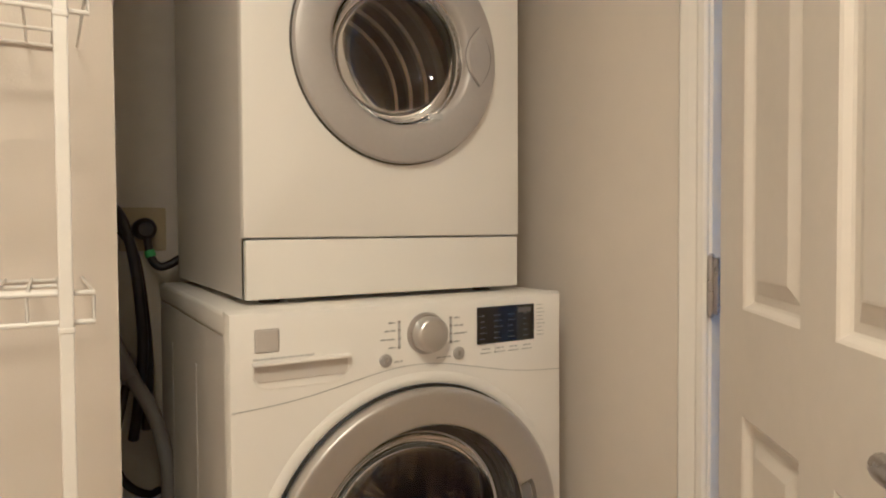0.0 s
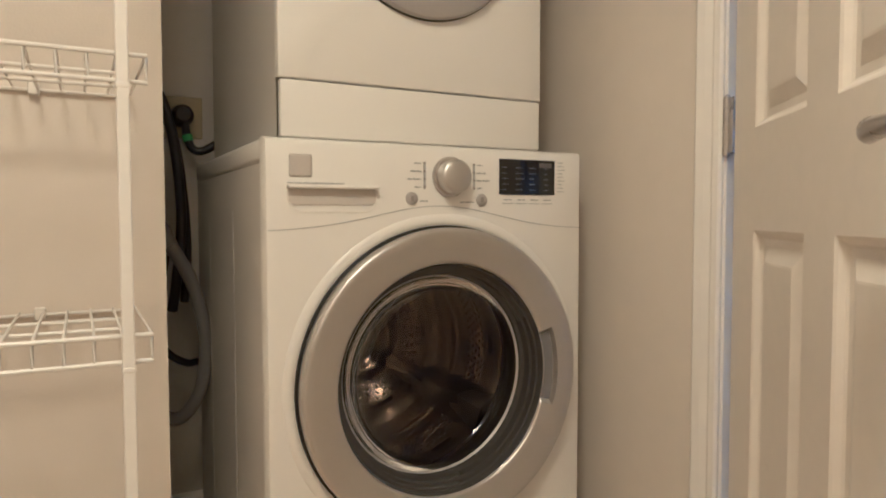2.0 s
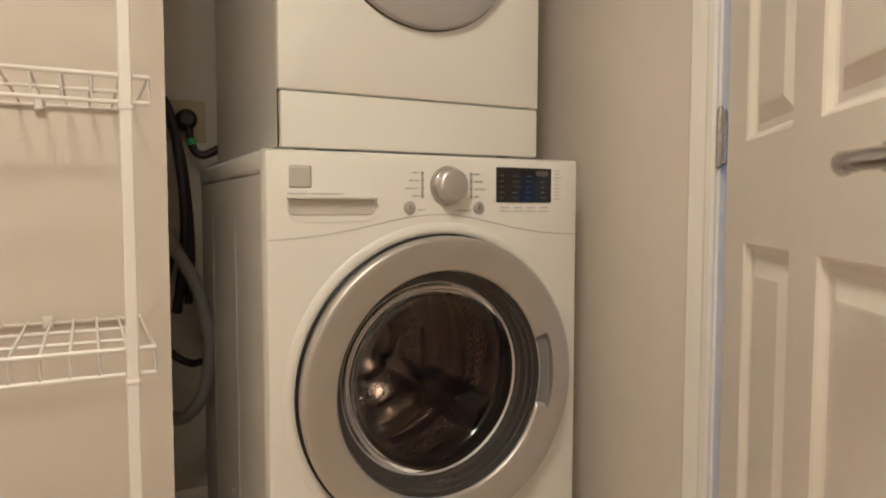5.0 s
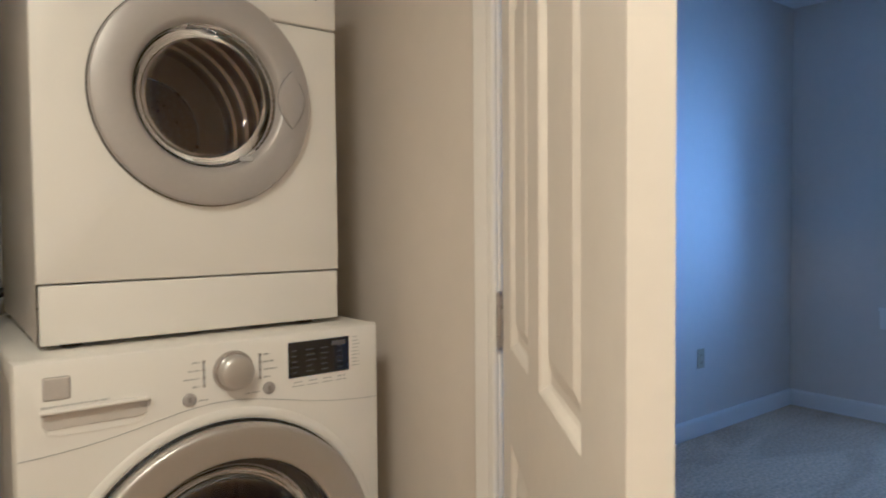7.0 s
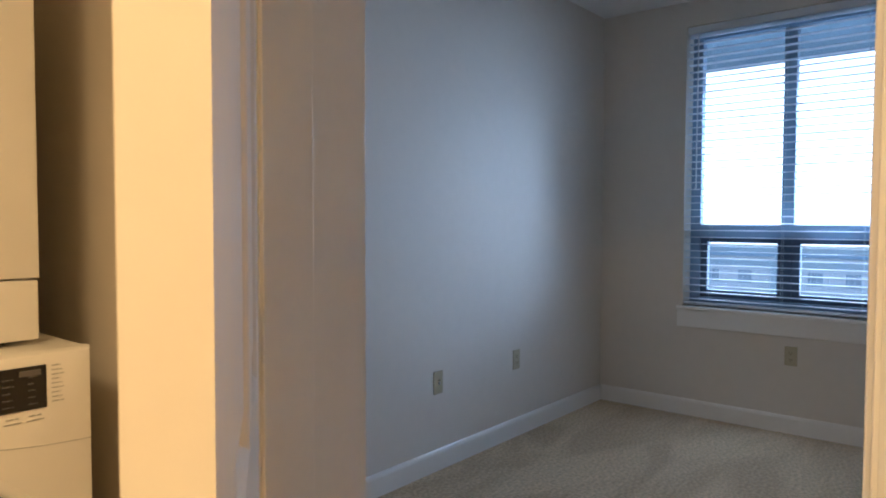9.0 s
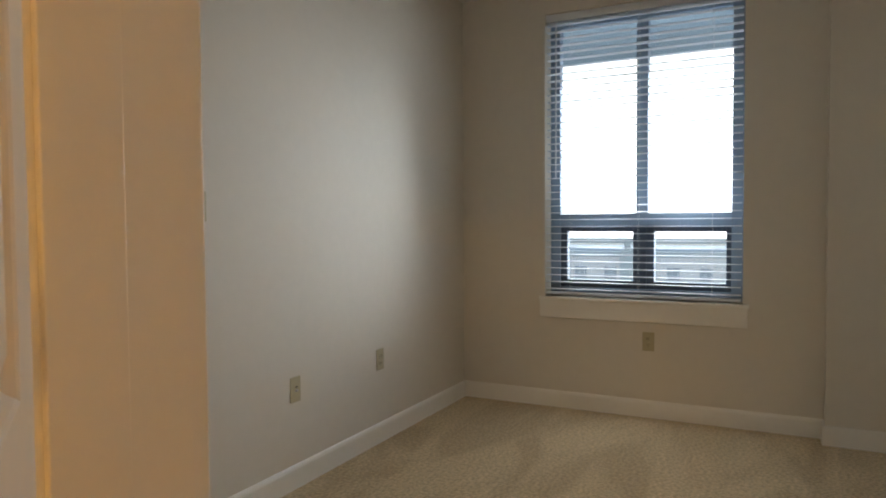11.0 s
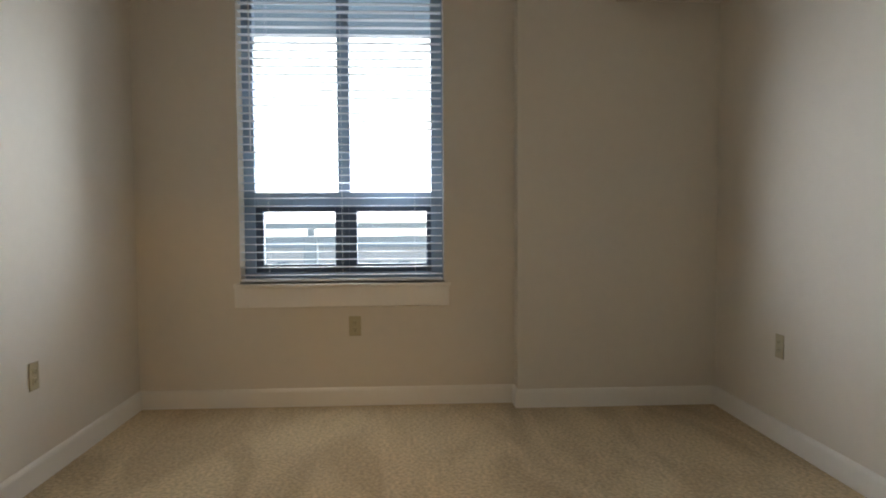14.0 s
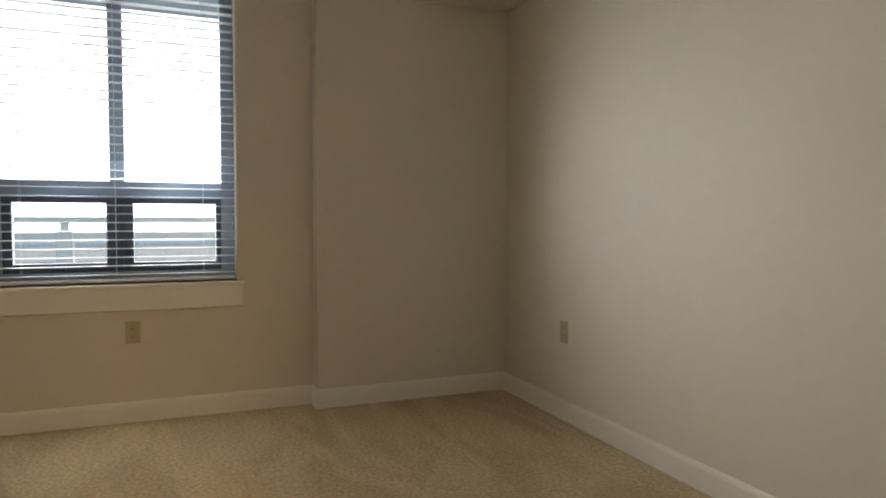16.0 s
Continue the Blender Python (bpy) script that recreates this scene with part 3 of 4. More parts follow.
def washer():
    w = thing("washing_machine", "white front-loading washing machine with a silver door ring, under a dryer", "washing machine", (-0.455, 0.30, FLOOR_L))
    W, TOP = 0.353, 1.038
    c = (0.003, 0.573)
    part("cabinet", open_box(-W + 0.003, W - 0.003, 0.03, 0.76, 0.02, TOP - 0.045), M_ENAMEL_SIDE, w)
    top = box((-W, 0.025, TOP - 0.045), (W, 0.76, TOP), 0.010, 3)
    part("top_lid", top, M_ENAMEL, w, smooth=True)
    fp = plate_with_hole(-W, W, 0.02, TOP, c, 0.285, 0.0, 0.032, 0.016)
    part("front_panel", fp, M_ENAMEL, w, smooth=True)
    # pressed ribs on the sides
    for s in (-1, 1):
        for y in (0.285, 0.575):
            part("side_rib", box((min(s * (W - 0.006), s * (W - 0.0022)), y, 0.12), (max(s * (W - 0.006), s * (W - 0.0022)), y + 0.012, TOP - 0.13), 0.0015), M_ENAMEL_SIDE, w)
    for sx in (-0.29, 0.29):
        for sy in (0.08, 0.68):
            part("foot", lathe_z([(0.022, 0.0), (0.022, 0.012), (0.010, 0.014), (0.010, 0.03)], (sx, sy)), M_BLACK, w)
    # seam between control panel and front
    pts = [(x, -0.0002, 0.871 + 0.047 * math.exp(-((x + 0.005) / 0.19) ** 2)) for x in [-W + 0.006 + (2 * W - 0.012) * i / 60 for i in range(61)]]
    part("panel_seam", tube(pts, 0.0008, 6), M_PRINT_PALE, w)
    # door: gasket gap, silver ring, glass bowl
    part("door_surround", lathe([(0.330, 0.0005), (0.326, -0.0025), (0.318, -0.0038), (0.312, -0.0030), (0.308, 0.0), (0.306, 0.004)], c, 128), M_ENAMEL, w, smooth=True)
    part("door_gap", lathe([(0.3075, 0.003), (0.3068, -0.002), (0.290, -0.002)], c, 96), M_BLACK, w, "black rubber gap round the door", True)
    prof = [(0.299, 0.004), (0.3025, -0.012), (0.3025, -0.030), (0.3012, -0.0345), (0.2985, -0.0365), (0.293, -0.0368), (0.280, -0.0345), (0.268, -0.0320), (0.2625, -0.0309), (0.2605, -0.0305), (0.2590, -0.0302), (0.2570, -0.0298), (0.246, -0.0275), (0.2365, -0.0255), (0.2335, -0.0242), (0.2320, -0.0215), (0.2305, -0.012)]
    ring = lathe(prof, c, 180)
    # finger recess pressed into the inner edge on the latch side
    for v in ring.verts:
        dx, dz = v.co.x - c[0], v.co.z - c[1]
        r, a = math.hypot(dx, dz), math.degrees(math.atan2(dz, dx))
        lim = 18.5 if r < 0.254 else 17.2 if r < 0.258 else 15.0
        if 0.2315 < r < 0.2600 and abs(a - 1) < lim:
            v.co.y += 0.012
    dr = part("door", ring, M_SILVER, w, "satin silver door ring", True)
    # dark grey sheet on the recess floor paints the shaded ring
    gp = lathe([(0.2575, -0.0187), (0.2460, -0.0163), (0.2365, -0.0143)], c, 24, a0=-16, a1=18)
    part("grip_recess_shade", gp, M_HOSE, dr, "finger grip pressed into the ring, grey for its shade", True)
    part("smoked_rim", lathe([(0.2315, -0.018), (0.2285, -0.014), (0.2270, -0.004), (0.2235, -0.002), (0.2215, 0.010), (0.2165, 0.012), (0.2140, 0.028), (0.2070, 0.031), (0.2035, 0.040)], c, 128), M_SMOKE, dr, "smoked grey plastic rim", True)
    # ring added to draw the bright line along the glass edge
    part("glass_edge_line", lathe([(0.2050, 0.0365), (0.2030, 0.0380), (0.2010, 0.0410)], c, 128), M_SILVER2, dr, "thin grey line for the bright edge of the glass", True)
    part("glass_bowl", lathe([(0.2035, 0.040), (0.200, 0.050), (0.190, 0.066), (0.170, 0.084), (0.138, 0.099), (0.09, 0.110), (0.045, 0.115), (0.0, 0.116)], c, 96), M_DOORGLASS, dr, "dark clear glass bowl", True)
    # gasket and drum
    part("gasket", lathe([(0.286, 0.02), (0.250, 0.035), (0.228, 0.06), (0.222, 0.085), (0.226, 0.090), (0.221, 0.10), (0.226, 0.125), (0.238, 0.13)], c, 96), M_GASKET, w, "grey rubber bellows", True)
    drum = part("drum", lathe([(0.226, 0.135), (0.245, 0.15), (0.248, 0.16), (0.248, 0.215), (0.243, 0.222), (0.243, 0.232), (0.248, 0.239), (0.248, 0.335), (0.243, 0.342), (0.243, 0.352), (0.248, 0.359), (0.248, 0.44), (0.235, 0.462), (0.205, 0.468), (0.198, 0.460), (0.188, 0.460), (0.180, 0.468), (0.12, 0.470), (0.108, 0.455), (0.06, 0.440), (0.0, 0.436)], c, 96), M_STEEL, w, "stainless steel drum", True)
    # paddles large and dark, standing in for black reflections in the drum
    for k in range(3):
        a = radians(205 + 120 * k)
        fin = bmesh.new()
        ca, sa = math.cos(a), math.sin(a)
        ta = Vector((-sa, 0, ca))
        ra = Vector((ca, 0, sa))
        o = Vector((c[0], 0, c[1]))
        prev = None
        for y, hgt in ((0.165, 0.02), (0.20, 0.075), (0.36, 0.085), (0.43, 0.03)):
            ring_ = [fin.verts.new(o + ra * (0.247 - d) + ta * t + Vector((0, y, 0))) for t, d in ((-0.055, 0), (-0.030, hgt * 0.6), (0, hgt), (0.030, hgt * 0.6), (0.055, 0))]
            if prev:
                for i in range(4):
                    fin.faces.new((prev[i], prev[i + 1], ring_[i + 1], ring_[i]))
            prev = ring_
        part("drum_paddle", fin, M_SMOKE, drum, smooth=True)
        arm = bmesh.new()
        rows = [[arm.verts.new(o + ra * r + ta * t + Vector((0, y, 0))) for t, y in ((-wd, 0.466), (-wd * 0.6, 0.452), (0, 0.446), (wd * 0.6, 0.452), (wd, 0.466))] for r, wd in ((0.02, 0.05), (0.09, 0.034), (0.16, 0.028), (0.225, 0.036))]
        for p, q in zip(rows, rows[1:]):
            for i in range(4):
                arm.faces.new((p[i], p[i + 1], q[i + 1], q[i]))
        part("spider_arm", arm, M_STEEL, drum, smooth=True)
    holes = bmesh.new()
    for row in range(5):
        for k in range(84):
            a = 2 * math.pi * (k + 0.5 * (row % 2)) / 84
            y = 0.255 + row * 0.016
            bmesh.ops.create_circle(holes, cap_ends=True, segments=6, radius=0.0042, matrix=Matrix.Translation((c[0] + 0.2475 * math.cos(a), y, c[1] + 0.2475 * math.sin(a))) @ Matrix.Rotation(-a, 4, "Y") @ Matrix.Rotation(radians(90), 4, "Y"))
    for rr, cnt in ((0.135, 36), (0.150, 40), (0.165, 44)):
        for k in range(cnt):
            a = 2 * math.pi * k / cnt
            bmesh.ops.create_circle(holes, cap_ends=True, segments=6, radius=0.003, matrix=Matrix.Translation((c[0] + rr * math.cos(a), 0.462, c[1] + rr * math.sin(a))) @ Matrix.Rotation(radians(90), 4, "X"))
    tagged(part("drum_holes", holes, M_BLACK, drum), kind="stuff")
    # badge, drawer, knob, buttons, display
    part("badge", box((-0.309, -0.003, 0.968), (-0.267, 0.002, 1.008), 0.0035, 3), M_BADGE, w, "square silver badge")
    rec = bmesh.new()
    lo = [(-0.313, 0.9510), (-0.142, 0.9510), (-0.142, 0.9260), (-0.150, 0.9110), (-0.165, 0.9050), (-0.290, 0.9050), (-0.305, 0.9110), (-0.313, 0.9260)]
    a_ = [rec.verts.new((x, -0.0015, z)) for x, z in lo]
    mx, mz = -0.2275, 0.9280
    b_ = [rec.verts.new((mx + (x - mx) * 0.97, -0.001, mz + (z - mz) * 0.9380)) for x, z in lo]
    for i in range(8):
        j = (i + 1) % 8
        rec.faces.new((a_[i], a_[j], b_[j], b_[i]))
    drawer = part("detergent_drawer", rec, M_PLASTIC, w, "white drawer front with a grip hollow")
    hol = bmesh.new()
    hz = [hol.verts.new((mx + (x - mx) * 0.97, -0.0018, 0.9485 if z > 0.9380 else (0.9260 if z > 0.9180 else 0.9185))) for x, z in lo]
    hol.faces.new(hz)
    part("grip_hollow", hol, M_HOLLOW_SHADE, drawer, "grip hollow under the drawer lip, shade in its colour")
    # lip stands out far so that it throws shade on the hollow
    part("drawer_lip", box((-0.314, -0.016, 0.9475), (-0.141, 0.001, 0.9535), 0.0025), M_PLASTIC, drawer)
    base = part("knob_base", lathe([(0.0400, 0.0), (0.0400, -0.004), (0.0375, -0.008), (0.034, -0.009), (0.030, -0.009)], (0.016, 0.976), 64), M_CHROME, w, "silver ring under the knob", True)
    kn = lathe([(0.0335, -0.008), (0.0335, -0.026), (0.0325, -0.030), (0.0300, -0.033), (0.026, -0.0345), (0.0, -0.0352)], (0.016, 0.976), 64)
    part("knob", kn, M_SILVER, base, "round silver programme knob", True)
    for bx, bz in ((-0.0695, 0.932), (0.0885, 0.931)):
        bt = part("button", lathe([(0.0125, 0.0), (0.0125, -0.003), (0.0105, -0.0045), (0.0, -0.0048)], (bx, bz), 28), M_SILVER2, w, "small round silver button", True)
        part("symbol", box((bx - 0.003, -0.0056, bz - 0.005), (bx + 0.003, -0.0046, bz + 0.005)), M_PRINT, bt)
        s = 1 if bx < 0 else -1
        a, b = sorted((bx + s * 0.018, bx + s * (0.036 if s > 0 else 0.050)))
        part("print", lettering(a, b, bz - 0.0062, 0.0028), M_PRINT_PALE, w)
    scr = part("display", box((0.132, -0.0025, 0.943), (0.274, 0.002, 1.017), 0.001), M_SCREEN, w, "black glass display")
    for i in range(5):
        for j, (u, wd) in enumerate(((0.138, 0.016), (0.172, 0.022), (0.207, 0.018), (0.245, 0.014))):
            z = 0.952 + i * 0.0115
            part("display_text", lettering(u, u + wd * (0.7 + 0.3 * ((i * 3 + j) % 4) / 3), z, 0.0024, -0.0031), M_PRINT_DIM, scr)
    part("display_digits", box((0.232, -0.0032, 1.001), (0.265, -0.0024, 1.011)), M_PRINT_DIM, scr)
    for i in range(4):
        x = 0.140 + i * 0.034
        part("touch_key", box((x, -0.0012, 0.9235), (x + 0.027, 0.001, 0.9250)), M_PRINT_PALE, w)
        part("key_text", lettering(x + 0.004, x + 0.023, 0.931, 0.0025), M_PRINT_PALE, w)
    for i in range(9):
        part("print", lettering(0.283, 0.302 - 0.002 * (i % 3), 0.950 + i * 0.0078, 0.0018), M_PRINT_PALE, w)
    for sx, s in ((-0.041, -1), (0.071, 1)):
        part("cycle_bar", box((sx - 0.0022, -0.0015, 0.951), (sx + 0.0022, 0.001, 1.003)), M_PRINT_PALE, w)
        for i in range(4):
            z = 0.953 + i * 0.0155
            part("cycle_lamp", box((sx - 0.0024, -0.002, z), (sx + 0.0024, 0.001, z + 0.004)), M_PRINT, w)
            a = sx + s * 0.007
            b = sx + s * (0.022 + 0.008 * ((i * 2) % 3))
            part("print", lettering(min(a, b), max(a, b), z, 0.0028), M_PRINT_PALE, w)
    part("print", lettering(-0.312, -0.205, 0.9560, 0.0028), M_PRINT_PALE, w)
    return w


def lettering(x0, x1, z, h, y=-0.0009):
    """A run of short upright strokes that stand for small lettering."""
    bm = bmesh.new()
    x, k = x0, 0
    while x < x1 - 0.0008:
        wd = (0.0018, 0.0012, 0.0022, 0.0015)[k % 4]
        box((x, y, z), (min(x + wd, x1), 0.0005, z + h * (1.0, 0.8, 0.8, 1.15)[(k * 3 + int(x0 * 1000)) % 4]), bm=bm)
        x += wd + (0.0006 if k % 6 != 4 else 0.0022)
        k += 1
    return bm


def lathe_z(profile, centre, segs=20):
    """Turns (radius, z) pairs about an upright axis."""
    bm = bmesh.new()
    rings = [[bm.verts.new((centre[0] + r * math.cos(2 * math.pi * i / segs), centre[1] + r * math.sin(2 * math.pi * i / segs), z)) for i in range(segs)] for r, z in profile]
    for p, q in zip(rings, rings[1:]):
        for i in range(segs):
            j = (i + 1) % segs
            bm.faces.new((p[i], p[j], q[j], q[i]))
    bm.faces.new(rings[0])
    bm.faces.new(rings[-1])
    return bm


def dryer():
    d = thing("tumble_dryer", "white tumble dryer with a grey round door on a washer", "dryer", (-0.459, 0.38, 1.026))
    W, H = 0.301, 0.83
    c = (0.008, 0.484)
    Z1, Z2 = 0.119, 0.661
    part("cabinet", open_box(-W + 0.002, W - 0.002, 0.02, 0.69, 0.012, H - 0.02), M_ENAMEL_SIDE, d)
    part("top_lid", box((-W, 0.0, H - 0.02), (W, 0.69, H), 0.006, 3), M_ENAMEL, d, smooth=True)
    part("front_panel", plate_with_hole(-W, W, Z1 + 0.002, Z2 - 0.0015, c, 0.165, 0.0, 0.022, 0.006), M_ENAMEL, d, smooth=True)
    part("kick_panel", box((-W + 0.004, 0.001, 0.010), (W - 0.003, 0.022, Z1 - 0.001), 0.004, 3), M_ENAMEL, d, smooth=True)
    part("control_panel", box((-W, 0.0, Z2 + 0.0015), (W, 0.022, H - 0.021), 0.004, 3), M_PLASTIC, d, smooth=True)
    for x, wd in ((0.10, 0.03), (0.155, 0.025), (0.205, 0.03)):
        part("print", box((x, -0.001, Z2 + 0.062), (x + wd, 0.001, Z2 + 0.066)), M_PRINT_PALE, d)
    part("rocker", box((0.246, -0.004, Z2 + 0.062), (0.256, 0.001, Z2 + 0.092), 0.001), M_BLACK, d, "black switch")
    for sx in (-0.24, 0.24):
        for sy in (0.06, 0.62):
            part("foot", lathe_z([(0.02, 0.0), (0.02, 0.008), (0.012, 0.016)], (sx, sy)), M_BLACK, d)
    # door
    ring = lathe([(0.218, 0.001), (0.220, -0.010), (0.2165, -0.018), (0.208, -0.0215), (0.180, -0.024), (0.156, -0.024), (0.150, -0.021), (0.144, -0.010), (0.140, 0.012)], c, 128)
    dr = part("door", ring, M_SILVER2, d, "grey round door ring", True)
    part("door_gap", lathe([(0.222, 0.001), (0.222, -0.0025), (0.216, -0.0025)], c, 96), M_SHADOW_GAP, d, smooth=True)
    part("glass_bowl", lathe([(0.143, -0.006), (0.139, 0.02), (0.128, 0.05), (0.10, 0.068), (0.05, 0.076), (0.0, 0.078)], c, 72), M_DRYERGLASS, dr, "dark clear glass", True)
    # lens-shaped pull
    lens = bmesh.new()
    rows = []
    n = 18
    for i in range(n + 1):
        t = -1 + 2 * i / n
        wl = 0.031 * max(0.0, 1 - t * t) + 0.0003
        wr = 0.029 * max(0.0, 1 - t * t) + 0.0003
        z = c[1] + 0.006 + 0.059 * t
        x = c[0] + 0.172
        rows.append([lens.verts.new(p) for p in ((x - wl, -0.0235, z), (x - wl * 0.85, -0.029, z), (x, -0.0305, z), (x + wr * 0.85, -0.029, z), (x + wr, -0.0235, z))])
    for p, q in zip(rows, rows[1:]):
        for k in range(4):
            lens.faces.new((p[k], p[k + 1], q[k + 1], q[k]))
    # slightly larger dark lens, painting the shadow round the pull
    gap = bmesh.new()
    rim_ = [gap.verts.new((c[0] + 0.172 + sd * (0.0305 if sd > 0 else 0.0325) * (1 - t * t), -0.0243, c[1] + 0.006 + 0.062 * t)) for sd, ts in ((1, range(-12, 13)), (-1, range(11, -12, -1))) for t in [k / 12 for k in ts]]
    gap.faces.new(rim_)
    part("pull_gap_shade", gap, M_HOSE, dr)
    part("door_pull", lens, M_SILVER2, dr, "lens-shaped grey pull", True)
    part("warning_print", box((c[0] + 0.055, -0.0235, c[1] - 0.128), (c[0] + 0.085, -0.0225, c[1] - 0.118)), M_PRINT_PALE, dr)
    # drum
    cc = (c[0], 0.470)
    part("door_collar", lathe([(0.165, 0.02), (0.160, 0.05), (0.158, 0.07)], cc, 72), M_GASKET, d, smooth=True)
    drum = part("drum", lathe([(0.165, 0.07), (0.235, 0.09), (0.24, 0.10), (0.24, 0.50), (0.225, 0.53), (0.15, 0.54), (0.145, 0.532), (0.05, 0.53), (0.0, 0.53)], cc, 96), M_DRUM2, d, "dark steel drum", True)
    for yr in (0.15, 0.235, 0.32, 0.405, 0.49):
        part("drum_rib", lathe([(0.2385, yr - 0.013), (0.230, yr - 0.009), (0.227, yr), (0.230, yr + 0.009), (0.2385, yr + 0.013)], cc, 96), M_RIB, drum, smooth=True)
    part("drum_back_rim", lathe([(0.150, 0.529), (0.1465, 0.525), (0.143, 0.529)], cc, 72), M_CHROME, drum, smooth=True)
    hb = bmesh.new()
    for ringn in range(5):
        rr = 0.03 + ringn * 0.022
        cnt = 10 + ringn * 8
        for k in range(cnt):
            a = 2 * math.pi * k / cnt
            bmesh.ops.create_circle(hb, cap_ends=True, segments=6, radius=0.0035, matrix=Matrix.Translation((cc[0] + rr * math.cos(a), 0.5285, cc[1] + rr * math.sin(a))) @ Matrix.Rotation(radians(90), 4, "X"))
    tagged(part("drum_holes", hb, M_CHROME, drum), kind="stuff")
    return d


washer()
the_dryer = dryer()


# ---- outlets and switches ----
def wall_plate(name, label, category, at, turn, kind, group=""):
    """Plate in the local xz plane, facing -y."""
    t = thing(name, label, category, at, group, turn)
    part("plate", box((-0.035, -0.005, -0.0575), (0.035, 0.0, 0.0575), 0.002), M_IVORY, t)
    if kind == "duplex":
        for z in (-0.0195, 0.0195):
            f = part("receptacle", box((-0.0165, -0.0075, z - 0.0135), (0.0165, -0.0045, z + 0.0135), 0.002), M_IVORY, t)
            for x in (-0.0065, 0.0065):
                part("slot", box((x - 0.0011, -0.0082, z - 0.003), (x + 0.0011, -0.0070, z + 0.006)), M_IVORY_DK, f)
            part("slot", box((-0.0022, -0.0082, z - 0.0095), (0.0022, -0.0070, z - 0.0055)), M_IVORY_DK, f)
        part("screw", lathe([(0.003, -0.0048), (0.0025, -0.0062), (0, -0.0064)], (0, 0), 12), M_IVORY, t)
    elif kind == "jack":
        part("coax_socket", lathe([(0.007, -0.004), (0.0065, -0.009), (0.004, -0.013), (0.0, -0.013)], (0.004, -0.004), 16), M_CHROME, t, "small metal coaxial socket", True)
        part("jack_hole", box((-0.002, -0.0062, 0.008), (0.012, -0.0048, 0.014)), M_IVORY_DK, t)
    elif kind == "toggle":
        part("toggle_slot", box((-0.005, -0.0062, -0.012), (0.005, -0.0048, 0.012)), M_IVORY_DK, t)
        part("toggle", box((-0.004, -0.016, -0.008), (0.004, -0.004, 0.001), 0.001), M_IVORY, t)
    return t


wall_plate("wall_jack", "ivory jack plate on the painted wall above the baseboard", "wall jack", (1.941, NORTH, 0.444), 0, "jack")
wall_plate("wall_outlet", "ivory duplex outlet on the painted wall above the baseboard", "outlet", (2.65, NORTH, 0.45), 0, "duplex", "bedroom outlets")
wall_plate("light_switch", "ivory toggle light switch on the painted wall", "light switch", (1.405, NORTH, 1.253), 0, "toggle")
wall_plate("wall_outlet", "ivory duplex outlet under the window", "outlet", (EAST, -0.023, 0.462), -90, "duplex", "bedroom outlets")
wall_plate("wall_outlet", "ivory duplex outlet on the painted wall above the baseboard", "outlet", (2.948, SOUTH, 0.463), 180, "duplex", "bedroom outlets")

# ---- window ----
wy0, wy1, wz0, wz1 = WIN
window = tagged(new("window_1"), "grey metal window with two fixed panes over two small sashes", "window", kind="structure")


def bar(name, y0, y1, z0, z1, x0, x1, m, label=""):
    return part(name, box((x0, y0, z0), (x1, y1, z1), 0.004), m, window, label)


FX0, FX1 = 3.855, 3.925
bar("frame_left", 0.561, wy1, wz0, wz1, FX0, FX1, M_FRAME)
bar("frame_right", wy0, -0.471, wz0, wz1, FX0, FX1, M_FRAME)
bar("frame_top", -0.471, 0.561, 2.43, wz1, FX0, FX1, M_FRAME)
bar("frame_bottom", -0.471, 0.561, wz0, 0.765, FX0, FX1, M_FRAME)
bar("mullion", 0.006, 0.077, 1.236, 2.43, FX0, FX1, M_FRAME)
bar("transom", -0.471, 0.561, 1.150, 1.236, FX0, FX1, M_FRAME)
bar("lower_mullion", 0.014, 0.069, 0.765, 1.150, FX0 + 0.004, FX1, M_FRAME_DK)
for ya, yb in ((0.069, 0.561), (-0.471, 0.014)):
    bar("fixed_pane", ya + 0.004, yb, 1.236, 2.43, 3.888, 3.893, M_GLASS).visible_shadow = False
    sash = bar("sash_stile", ya, ya + 0.028, 0.765, 1.150, FX0 + 0.01, FX1 - 0.01, M_FRAME_DK)
    part("sash_stile", box((FX0 + 0.01, yb - 0.045, 0.765), (FX1 - 0.01, yb, 1.150), 0.003), M_FRAME_DK, window)
    part("sash_rail", box((FX0 + 0.01, ya + 0.028, 0.765), (FX1 - 0.01, yb - 0.045, 0.812), 0.003), M_FRAME_DK, window)
    part("sash_rail", box((FX0 + 0.01, ya + 0.028, 1.122), (FX1 - 0.01, yb - 0.045, 1.150), 0.003), M_FRAME_DK, window)
    part("sash_pane", box((3.884, ya + 0.028, 0.812), (3.888, yb - 0.045, 1.122)), M_GLASS, window).visible_shadow = False
    part("sash_latch", box((FX0 - 0.012, (ya + yb) / 2 - 0.03, 0.778), (FX0 + 0.01, (ya + yb) / 2 + 0.03, 0.792), 0.003), M_FRAME_DK, window)
structure("trim_window_stool", box((EAST - 0.028, wy0 - 0.035, 0.690), (FX0, wy1 + 0.035, 0.712), 0.004), M_TRIM, "white painted window stool", "window sill")
structure("trim_window_apron", box((EAST - 0.018, wy0 - 0.027, 0.578), (EAST, wy1 + 0.030, 0.690), 0.003), M_TRIM, "white painted window apron", "window apron")


